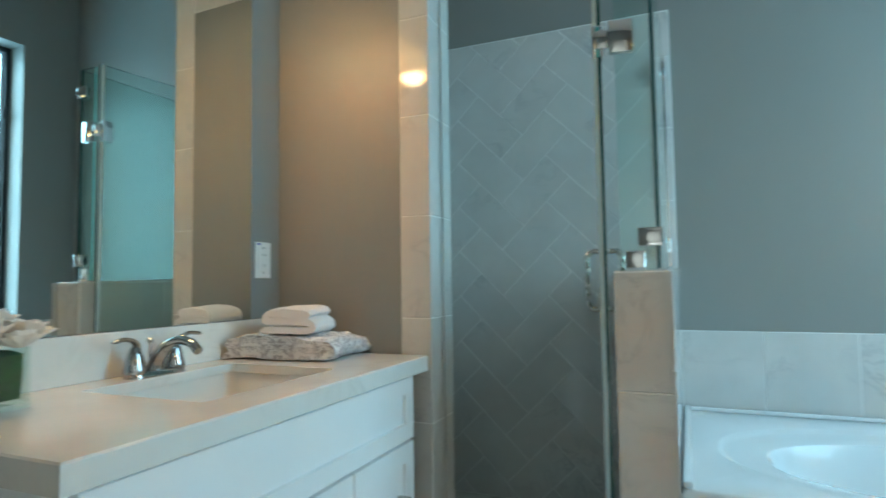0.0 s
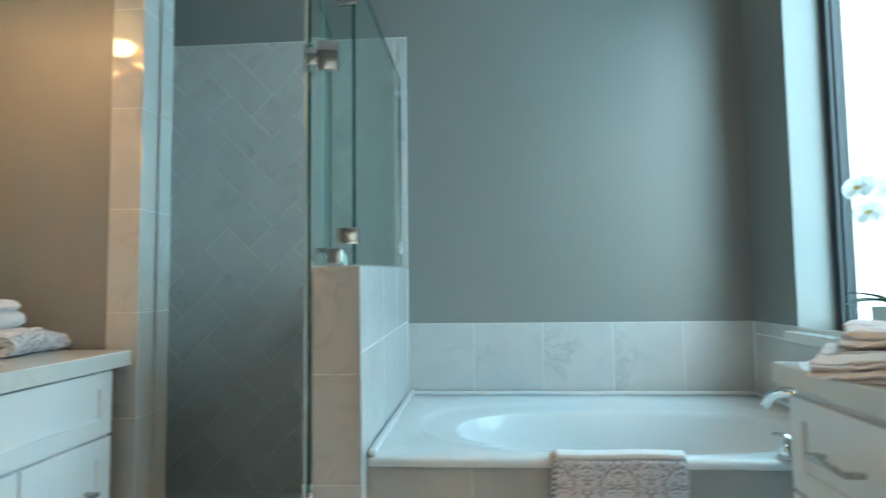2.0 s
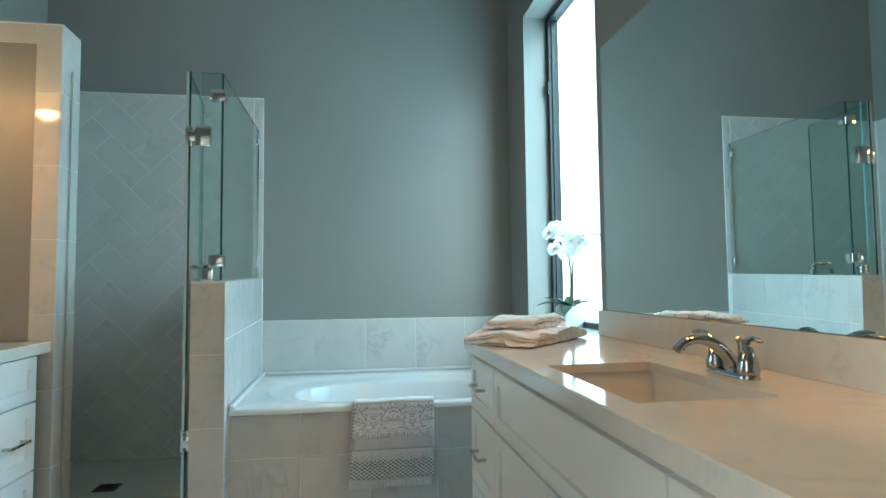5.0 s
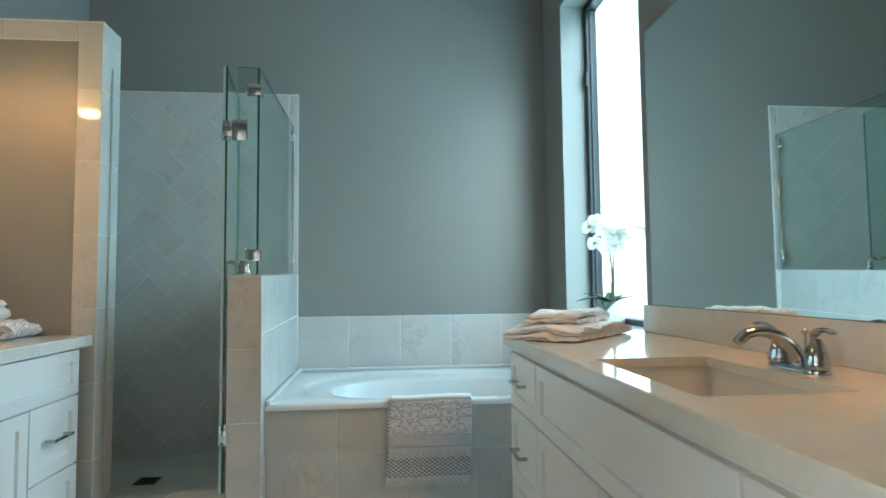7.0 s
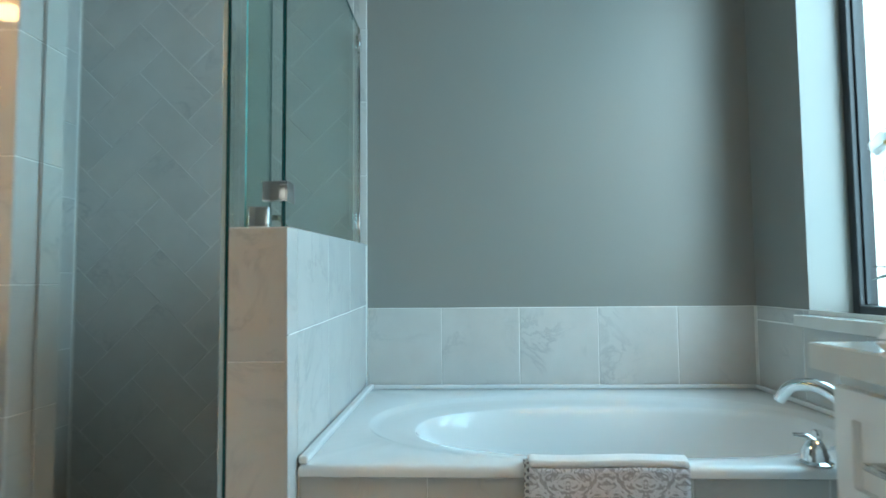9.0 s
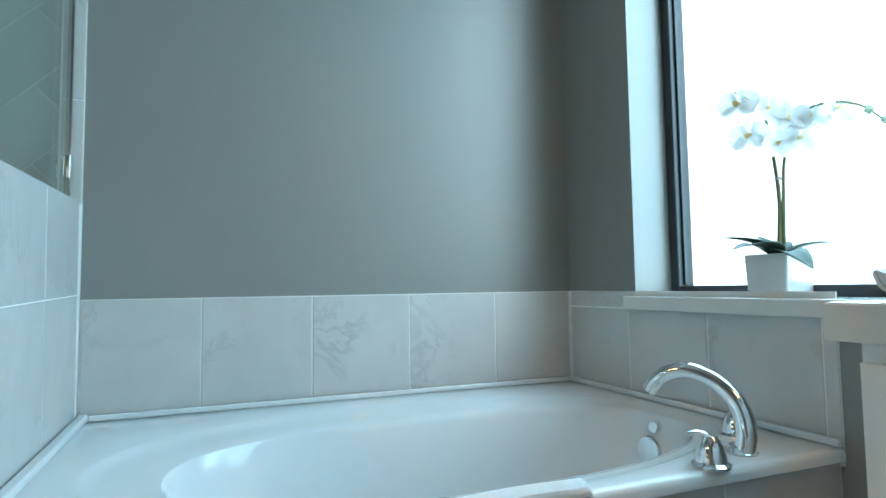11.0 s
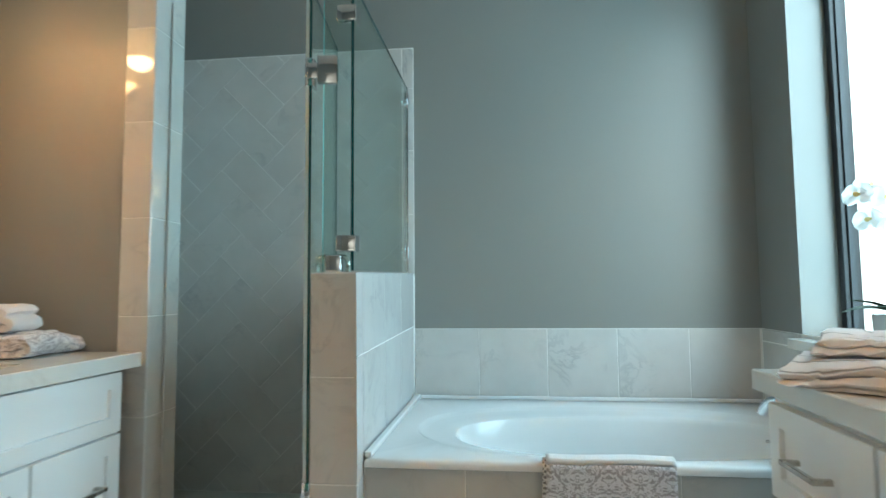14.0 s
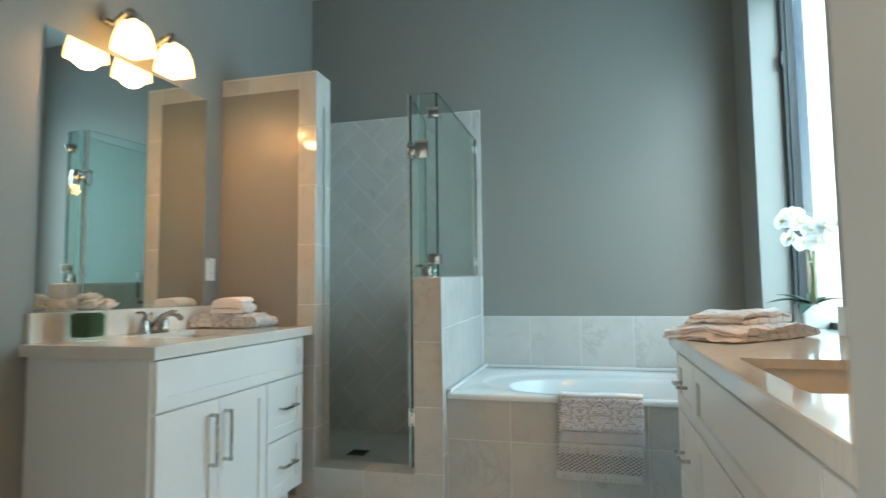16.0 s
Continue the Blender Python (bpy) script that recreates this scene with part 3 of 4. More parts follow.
def front(cab, name, x, z, w, h, handle=None):
    ob = part(name, shaker(w, h, 0.052 if h > 0.25 else 0.046), CABINET, cab, "", False, pose(x, 0, z))
    if handle:
        pull(ob, handle[0] - x, handle[1] - z, handle[2], handle[3])
    return ob


def vanity_body(cab, w, depth, cut):
    """Carcass with a recessed plinth; cut: the span left open under the basin."""
    part("body", box(0, w, 0.0, depth, 0.09, 0.64), CABINET, cab)
    for a, b in ((0, cut[0]), (cut[1], w)):
        part("end_box", box(a, b, 0.0, depth, 0.6403, 0.826), CABINET, cab)
    part("front_rail", box(cut[0], cut[1], 0, 0.018, 0.6403, 0.826), CABINET, cab)
    part("plinth", box(0.004, w - 0.004, 0.065, depth, 0, 0.09), CABINET, cab)


# vanity against the west wall
vl = empty("vanity", pose(-0.736, 0.735, 0, 0, 0, 90), "white shaker vanity cabinet with nickel pulls by the partition", "vanity")
vanity_body(vl, 1.035, 0.53, (0.25, 0.85))
front(vl, "false_front", 0.012, 0.642, 1.011, 0.176)
front(vl, "door", 0.012, 0.096, 0.338, 0.538, (0.298, 0.486, 0.20, True))
front(vl, "door", 0.354, 0.096, 0.338, 0.538, (0.386, 0.486, 0.20, True))
front(vl, "drawer", 0.700, 0.368, 0.323, 0.266, (0.862, 0.503, 0.13, False))
front(vl, "drawer", 0.700, 0.096, 0.323, 0.264, (0.862, 0.236, 0.13, False))

# vanity against the east wall
vr = empty("vanity", pose(1.041, 1.487, 0, 0, 0, -90), "long white shaker vanity cabinet with nickel pulls below the window end", "vanity")
vanity_body(vr, 2.08, 0.548, (0.70, 1.36))
for x in (0.008, 1.484):
    front(vr, "drawer", x, 0.602, 0.372, 0.20, (x + 0.186, 0.706, 0.13, False))
    front(vr, "drawer", x, 0.318, 0.372, 0.276, (x + 0.186, 0.458, 0.13, False))
    front(vr, "drawer", x, 0.096, 0.372, 0.214, (x + 0.186, 0.21, 0.13, False))
front(vr, "false_front", 0.388, 0.602, 1.088, 0.20)
front(vr, "door", 0.388, 0.096, 0.541, 0.498, (0.895, 0.445, 0.20, True))
front(vr, "door", 0.935, 0.096, 0.541, 0.498, (0.970, 0.445, 0.20, True))
part("filler_panel", box(1.864, 2.076, -0.018, 0, 0.096, 0.806, 0.002), CABINET, vr)


def counter(name, x0, x1, y0, y1, sx, sy, hx, hy, z0, z1, label):
    """Worktop with a cut-out for the basin."""
    inner = [(sx + p, sy + q) for p, q in rounded_rect(hx, hy, 0.014)]
    slab = z1 - 0.024
    n = len(inner) // 4
    bm = bmesh.new()
    e = 0.003

    def grown(k, z):
        return [(px + (k if px == x0 else -k), py + (k if py == y0 else -k), z) for px, py in ((x1, y1), (x0, y1), (x0, y0), (x1, y0))]
    rows = [[bm.verts.new(p) for p in grown(k, z)] for k, z in ((0, z0), (0, z1 - e), (e, z1))]
    for a, b in zip(rows, rows[1:]):
        for i in range(4):
            bm.faces.new((a[i], a[(i + 1) % 4], b[(i + 1) % 4], b[i]))
    for corners, z in ((rows[2], z1), (rows[0], slab)):
        ring = [bm.verts.new((px, py, z)) for px, py in inner]
        for q in range(4):
            for k in range(n - 1):
                bm.faces.new((corners[q], ring[q * n + k], ring[q * n + k + 1]))
            bm.faces.new((corners[q], ring[q * n + n - 1], ring[(q * n + n) % (4 * n)], corners[(q + 1) % 4]))
        if z == z1:
            top = ring
        else:
            low = ring
    for i in range(4 * n):
        j = (i + 1) % (4 * n)
        bm.faces.new((top[i], top[j], low[j], low[i]))
    ob = part(name, bm, QUARTZ, None)
    return tagged(ob, label, "countertop")


CZ0, CZ1 = 0.827, 0.871
counter("countertop", LEFT + 0.001, -0.695, 0.708, 1.815, -0.985, 1.275, 0.172, 0.222, CZ0, CZ1, "pale veined quartz countertop with an undermount sink cutout")
counter("countertop", 1.0, RIGHT - 0.001, -0.61, 1.503, 1.222, 0.44, 0.152, 0.253, CZ0, CZ1, "long pale veined quartz countertop with an undermount sink cutout")
tagged(part("backsplash", box(LEFT + 0.001, LEFT + 0.021, 0.725, 1.815, CZ1, 0.981, 0.002), QUARTZ), "low pale quartz backsplash below the mirror", "backsplash")
tagged(part("backsplash", box(RIGHT - 0.021, RIGHT - 0.001, -0.61, 1.483, CZ1, 0.977, 0.002), QUARTZ), "low pale quartz backsplash below the long mirror", "backsplash")


def basin(cx, cy, hx, hy, label):
    s = empty("sink", pose(cx, cy, CZ1 - 0.025), label, "sink")
    ring = lambda k, r, z: [(p, q, z) for p, q in rounded_rect(hx + k, hy + k, r)]
    rings = [ring(0.018, 0.03, 0), ring(0.008, 0.022, 0), ring(0.005, 0.022, -0.004), ring(0.0, 0.026, -0.06), ring(-0.010, 0.035, -0.115), ring(-0.035, 0.05, -0.138), ring(-0.10, 0.03, -0.142)]
    part("bowl", loft(rings, True, False, True), SINK_CLAY, s, "", True)
    part("drain", lathe([(0.024, -0.142), (0.026, -0.1395), (0.018, -0.137)], 20), CHROME, s, "chrome drain", True)


basin(-0.985, 1.275, 0.172, 0.222, "white rectangular undermount sink")
basin(1.222, 0.44, 0.152, 0.253, "white rectangular undermount sink")


def basin_faucet(m):
    """Two-handle centre-set faucet; local -y points to the bowl."""
    f = empty("faucet", m, "polished chrome two-handle bathroom faucet", "faucet", "basin faucets")
    base = [[(p, q * 0.95, z) for p, q in rounded_rect(0.083 - k, 0.027 - k, 0.0265 - k)] for k, z in ((0, 0), (0, 0.006), (0.004, 0.012))]
    part("base", loft(base, True, True, True), SHADED_CHROME, f, "", True)
    pts = curve_points([(0, 0.002, 0.008), (0, -0.004, 0.035), (0, -0.035, 0.068), (0, -0.076, 0.085), (0, -0.116, 0.082), (0, -0.142, 0.062)], 5)
    part("spout", tube(pts, [0.022 - 0.009 * min(1, 1.5 * i / len(pts)) for i in range(len(pts))], 16, flat=0.85), SHADED_CHROME, f, "", True)
    for sx in (-0.058, 0.058):
        hd = part("handle", lathe([(0.025, 0.010), (0.0255, 0.02), (0.021, 0.04), (0.016, 0.058), (0.010, 0.072), (0.004, 0.078)], 22), SHADED_CHROME, f, "", True, pose(sx, 0, 0))
        s = 1 if sx > 0 else -1
        lv = curve_points([(-0.004 * s, 0, 0.066), (0.008 * s, -0.008, 0.085), (0.036 * s, -0.012, 0.095), (0.070 * s, -0.016, 0.091)], 5)
        part("lever", tube(lv, [0.010, *[0.0095] * (len(lv) - 2), 0.005], 10, flat=0.55), SHADED_CHROME, hd, "", True)
    rod = lathe([(0.003, 0.01), (0.003, 0.076), (0.007, 0.080), (0.0075, 0.088), (0.004, 0.091)], 12)
    bmesh.ops.translate(rod, vec=(0, 0.020, 0), verts=rod.verts)
    part("lift_rod", rod, SHADED_CHROME, f, "", True)
    return f


basin_faucet(pose(-1.196, 1.275, CZ1 + 0.0003, 0, 0, 90))
basin_faucet(pose(1.447, 0.44, CZ1 + 0.0003, 0, 0, -90))

# mirrors
mir = lambda x0, x1, y0, y1, z0, z1, label: tagged(part("mirror", box(x0, x1, y0, y1, z0, z1), MIRROR), label, "mirror")
# the short mirror leans out a little at its far end
wedge = loft([[(LEFT + 0.0008, y, z) for y, z in ((0.755, 0.983), (1.672, 0.983), (1.672, 2.073), (0.755, 2.073))],
              [(LEFT + x, y, z) for x, y, z in ((0.006, 0.755, 0.983), (0.024, 1.672, 0.983), (0.024, 1.672, 2.073), (0.006, 0.755, 2.073))]], True, True, True)
tagged(part("mirror", wedge, MIRROR), "frameless wall mirror above the short vanity", "mirror")
mir(RIGHT - 0.007, RIGHT - 0.001, -0.50, 1.425, 0.979, 2.084, "large frameless wall mirror above the long vanity")

# outlet
sw = empty("power_outlet", pose(LEFT, 1.752, 1.172, 0, 0, 90), "white wall outlet with a decorative plate", "outlet")
part("plate", box(-0.037, 0.037, -0.006, 0, -0.06, 0.06, 0.003), PLASTIC, sw)
part("socket_face", box(-0.017, 0.017, -0.009, -0.006, -0.034, 0.034, 0.001), PLASTIC, sw)
for z in (-0.022, 0.014):
    for x in (-0.007, 0.005):
        part("slot", box(x, x + 0.002, -0.0094, -0.009, z, z + 0.008), DARK, sw)


part("sticker", box(-0.031, -0.015, -0.0066, -0.006, 0.050, 0.056), plain("blue_print", (0.08, 0.10, 0.45), 0.5, relief=0), sw, "small blue sticker")
for z, w in ((0.042, 0.012), (0.038, 0.016), (-0.040, 0.014), (-0.044, 0.010)):
    part("print_line", box(-w / 2, w / 2, -0.0066, -0.006, z, z + 0.0016), plain("grey_print", (0.25, 0.25, 0.26), 0.6, relief=0), sw)


def vanity_light(m, watts, tint=(1.0, 0.62, 0.29)):
    """Bar with two bell shades; local -y points into the room, the origin lies on the wall."""
    f = empty("vanity_light", m, "two-light brushed nickel vanity fixture with lit opal shades", "wall lamp", "vanity lights")
    part("backplate", box(-0.06, 0.06, -0.02, 0, -0.055, 0.055, 0.006), NICKEL, f, "", True)
    part("bar", box(-0.17, 0.17, -0.036, -0.02, -0.012, 0.012, 0.003), NICKEL, f, "", True)
    for sx in (-0.122, 0.122):
        arm = curve_points([(sx, -0.03, 0.0), (sx, -0.075, 0.03), (sx, -0.12, 0.045), (sx, -0.138, 0.02)], 5)
        part("arm", tube(arm, 0.012, 10), NICKEL, f, "", True)
        part("socket", lathe([(0.012, 0.034), (0.028, 0.024), (0.034, 0.0), (0.033, -0.02)], 20), NICKEL, f, "", True, pose(sx, -0.138, 0))
        prof = ((0.030, -0.008), (0.042, -0.022), (0.054, -0.055), (0.062, -0.095), (0.066, -0.142))
        rings = [[(p, q, z) for p, q in rounded_rect(h, h, h * 0.24)] for h, z in prof]
        rings += [[(p, q, z) for p, q in rounded_rect(h - 0.004, h - 0.004, h * 0.22)] for h, z in prof[::-1]]
        part("shade", loft(rings, True, False, True), SHADE, f, "glowing opal glass shade", True, pose(sx, -0.138, 0))
        bulb = part("bulb", lathe([(0.012, -0.025), (0.016, -0.05), (0.027, -0.075), (0.026, -0.095), (0.014, -0.110), (0.002, -0.113)], 16), BULB, f, "lit bulb", True, pose(sx, -0.138, 0))
        lamp = new("lamp", bpy.data.lights.new("lamp", "POINT"))
        lamp.data.energy, lamp.data.color, lamp.data.shadow_soft_size = watts, tint, 0.055
        lamp.parent = f
        lamp.matrix_basis = pose(sx, -0.138, -0.129)
    return f


vanity_light(pose(LEFT, 1.166, 2.205, 0, 0, 90), BULB_WATTS)
vanity_light(pose(RIGHT, 0.44, 2.19, 0, 0, -90), BULB_WATTS * 0.82, (1.0, 0.55, 0.19))


# ---- towels ----
def uv_grid(bm, faces_uv):
    lay = bm.loops.layers.uv.verify()
    for f, uvs in faces_uv:
        for loop, uv in zip(f.loops, uvs):
            loop[lay].uv = uv


def folded_towel(L, W, layers, th, seed, rough=0.003):
    """A towel folded to and fro: a band whose section turns at both ends, with a soft uneven surface."""
    rnd = random.Random(seed)
    path = []
    g = th * 1.04
    for k in range(layers):
        z = th / 2 + k * g
        xs = [L * i / 16 for i in range(17)]
        a, b = (0.0 if k == 0 else g / 2 + rnd.uniform(0, 0.006)), L - g / 2 - rnd.uniform(0, 0.006)
        xs = [a + (b - a) * i / 16 for i in range(17)]
        if k % 2:
            xs = xs[::-1]
        path += [(x, z) for x in xs]
        if k < layers - 1:
            end, s = xs[-1], (1 if k % 2 == 0 else -1)
            for j in range(1, 6):
                t = math.pi * j / 6
                path.append((end + s * math.sin(t) * g / 2, z + g / 2 - math.cos(t) * g / 2))
    P = [Vector((x, z)) for x, z in path]
    top, low = [], []
    for i, p in enumerate(P):
        d = (P[min(i + 1, len(P) - 1)] - P[max(i - 1, 0)]).normalized()
        n = Vector((-d.y, d.x))
        top.append(p + n * th * 0.5)
        low.append(p - n * th * 0.5)
    ring = top + [P[-1] + (P[-1] - P[-2]).normalized() * th * 0.4] + low[::-1] + [P[0] - (P[1] - P[0]).normalized() * th * 0.4]
    M, nw = len(ring), 22
    arc = [0.0]
    for a, b in zip(ring, ring[1:]):
        arc.append(arc[-1] + (b - a).length)
    bm = bmesh.new()
    off = Vector((seed * 3.1, seed * 1.7, 0))
    rows = []
    for j in range(nw + 1):
        y = W * j / nw
        edge = min(j, nw - j)
        sq = 1.0 if edge > 1 else (0.9 if edge == 1 else 0.72)
        row = []
        for q in ring:
            lay_c = (min(layers - 1, max(0, int(q.y / g))) + 0.5) * g
            z = lay_c + (q.y - lay_c) * sq
            v = Vector((q.x, y, z))
            d = noise.noise_vector(v * 9 + off) * rough * 2.2 + noise.noise_vector(v * 34 + off) * rough
            sag = -0.010 * (abs(q.x / L - 0.5) * 2) ** 3 * (q.y / (layers * g))
            v += Vector((d.x, d.y * 1.3, d.z * (0.4 if q.y < 0.004 else 1.0) + sag))
            v.z = max(v.z, 0.0006)
            row.append(bm.verts.new(v))
        rows.append(row)
    fu = []
    for j in range(nw):
        for i in range(M):
            k = (i + 1) % M
            f = bm.faces.new((rows[j][i], rows[j][k], rows[j + 1][k], rows[j + 1][i]))
            a0, a1 = arc[i], arc[k] if k else arc[i] + 0.01
            v0, v1 = W * j / nw, W * (j + 1) / nw
            fu.append((f, ((a0, v0), (a1, v0), (a1, v1), (a0, v1))))
    f0 = bm.faces.new(rows[0][::-1])
    f1 = bm.faces.new(rows[-1])
    for f in (f0, f1):
        fu.append((f, [(v.co.x, v.co.z) for v in f.verts]))
    uv_grid(bm, fu)
    return bm


def towel_thing(bm, material, m, label, name="folded_towel", group=""):
    ob = part(name, bm, material, None, "", True, m)
    return tagged(ob, label, "towel", group)


def fringe(width, length, count, seed, rng=0.35):
    """Loose twisted threads hanging from a hem."""
    rnd = random.Random(seed)
    bm = bmesh.new()
    lay = bm.loops.layers.uv.verify()
    for i in range(count):
        x = width * (i + 0.5) / count
        l = length * rnd.uniform(1 - rng, 1)
        w = width / count * 1.25
        dx, dy = rnd.uniform(-0.003, 0.003), rnd.uniform(-0.004, 0.002)
        for a in (0.0, 1.0):
            c = (w / 2, 0.0) if a == 0 else (0.0, w / 2)
            vs = [bm.verts.new(p) for p in ((x - c[0], -c[1], 0), (x + c[0], c[1], 0), (x + c[0] * 0.7 + dx, c[1] * 0.7 + dy, -l), (x - c[0] * 0.7 + dx, -c[1] * 0.7 + dy, -l))]
            f = bm.faces.new(vs)
            for loop in f.loops:
                loop[lay].uv = (loop.vert.co.x, loop.vert.co.z)
    return bm


def draped(width, drop, back, y0, z0, cuts, gapz, seed):
    """A sheet laid over the rim: back inside, over the edge, then down drop metres. Returns a mesh for each stretch of cuts (distance below the edge)."""
    prof = [(0.012, 0.0005), (0.020, 0.001), (0.024, 0.004), (0.018, 0.004), (0.007, 0.004), (-0.006, 0.000), (-0.0115, -0.010)]
    n = 22
    prof += [(-0.0125 - 0.004 * (k / n), -0.010 - (drop - 0.010) * k / n) for k in range(1, n + 1)]
    arc = [0.0]
    for a, b in zip(prof, prof[1:]):
        arc.append(arc[-1] + math.hypot(b[0] - a[0], b[1] - a[1]))
    out = []
    for lo, hi in cuts:
        rows = [(p, s) for p, s in zip(prof, arc) if lo - 1e-6 <= -p[1] <= hi + 1e-6 or (lo < 0 and (p[0] > -0.012))]
        bm = bmesh.new()
        grid, nx = [], 30
        for (py, pz), s in rows:
            row = []
            for i in range(nx + 1):
                x = width * i / nx
                ripple = 0.0035 * noise.noise(Vector((x * 9 + seed, pz * 3, seed))) * min(1, max(0, -pz) * 6)
                sway = -0.012 * min(1, max(0, -pz) / 0.4) * (1 - i / nx)
                row.append(bm.verts.new((x + sway, y0 + py + ripple - gapz, z0 + pz + gapz + 0.003 * noise.noise(Vector((x * 6, s * 5, seed + 4))))))
            grid.append((row, s))
        fu = []
        for (a, s0), (b, s1) in zip(grid, grid[1:]):
            for i in range(nx):
                f = bm.faces.new((a[i], a[i + 1], b[i + 1], b[i]))
                u0, u1 = width * i / nx, width * (i + 1) / nx
                fu.append((f, ((u0, s0), (u1, s0), (u1, s1), (u0, s1))))
        uv_grid(bm, fu)
        out.append(bm)
    return out


def solid(ob, t, off=1.0):
    md = ob.modifiers.new("thickness", "SOLIDIFY")
    md.thickness, md.offset = t, off
    return ob


# two hand towels over the tub's front edge
low = empty("hand_towel", pose(0.545, TY0, TZ + 0.001), "leaf-patterned towel with white fringe hanging over the tub edge", "towel", "towels on the tub")
b0, = draped(0.372, 0.337, 0.05, 0.0, 0.001, [(-1, 1)], 0.003, 2.0)
solid(part("cloth", b0, LEAF_TERRY, low, "small grey leaf pattern", True), 0.004)
part("fringe", fringe(0.375, 0.042, 150, 3, 0.18), FRINGE, low, "white fringe", False, pose(-0.014, -0.022, -0.332))
high = empty("hand_towel", pose(0.556, TY0, TZ + 0.003), "grey and white damask towel draped over the tub edge", "towel", "towels on the tub")
dt, d0, d1 = draped(0.366, 0.216, 0.06, 0.0, 0.001, [(-1, 0.010), (0.010, 0.160), (0.160 - 0.012, 1)], 0.009, 5.0)
solid(part("cloth", d0, DAMASK, high, "damask terry", True), 0.007)
solid(part("rolled_hem", dt, FRINGE, high, "plain white folded hem", True), 0.008)
solid(part("band", d1, BAND, high, "plain woven band", True), 0.005)
part("fringe", fringe(0.368, 0.050, 150, 8, 0.18), FRINGE, high, "white fringe", False, pose(-0.009, -0.0365, -0.203))
hem = tube([(0.0, 0, 0), (0.09, -0.001, -0.001), (0.18, 0, 0.0), (0.27, 0.001, -0.001), (0.362, 0, 0)], 0.0012, 6)
part("hem_stitch", hem, SEAM, high, "dark stitched line", True, pose(-0.007, -0.0335, -0.207))

# folded towels on the long vanity
R1 = pose(1.152, 1.075, CZ1 + 0.0005, 0, 0, 46)
t1 = towel_thing(folded_towel(0.47, 0.275, 2, 0.023, 1, 0.009), RIBBED, R1, "beige towel with thin dark stripes folded on the quartz counter", group="towels on the long vanity")
part("fringe", fringe(0.27, 0.030, 60, 31), FRINGE, t1, "pale fringe", False, pose(0.03, 0.272, 0.012, -65, 0, 90) @ pose(-0.27, 0, 0))
R2 = pose(1.185, 1.175, CZ1 + 0.052, 0, 0, 48)
towel_thing(folded_towel(0.33, 0.20, 2, 0.018, 2, 0.009), RIBBED, R2, "smaller beige striped towel folded on the larger one", group="towels on the long vanity")

# folded towels on the short vanity
towel_thing(folded_towel(0.345, 0.255, 2, 0.034, 4, 0.008), DAMASK_PALE, pose(-1.235, 1.545, CZ1 + 0.0005, 0, 0, 7), "thick damask towel folded beside the sink", group="towels on the short vanity")
towel_thing(folded_towel(0.165, 0.13, 3, 0.026, 5, 0.003), WHITE_TERRY, pose(-1.135, 1.60, CZ1 + 0.072, 0, 0, 7), "small white washcloths folded on the damask towel", group="towels on the short vanity")


# ---- plants ----
def petal(bm, length, width, m, cup=0.25, point=0.5, n=6):
    """A curved petal or leaf along local x."""
    grid = []
    for i in range(n + 1):
        t = i / n
        w = width * (math.sin(math.pi * min(1, t ** point * 0.98 + 0.02)) ** 0.8) * 0.5
        z = cup * length * (t * t)
        grid.append([bm.verts.new(m @ Vector((length * t, s * w, z + abs(s) * w * 0.35))) for s in (-1, -0.5, 0, 0.5, 1)])
    for a, b in zip(grid, grid[1:]):
        for k in range(4):
            bm.faces.new((a[k], a[k + 1], b[k + 1], b[k]))
    return bm


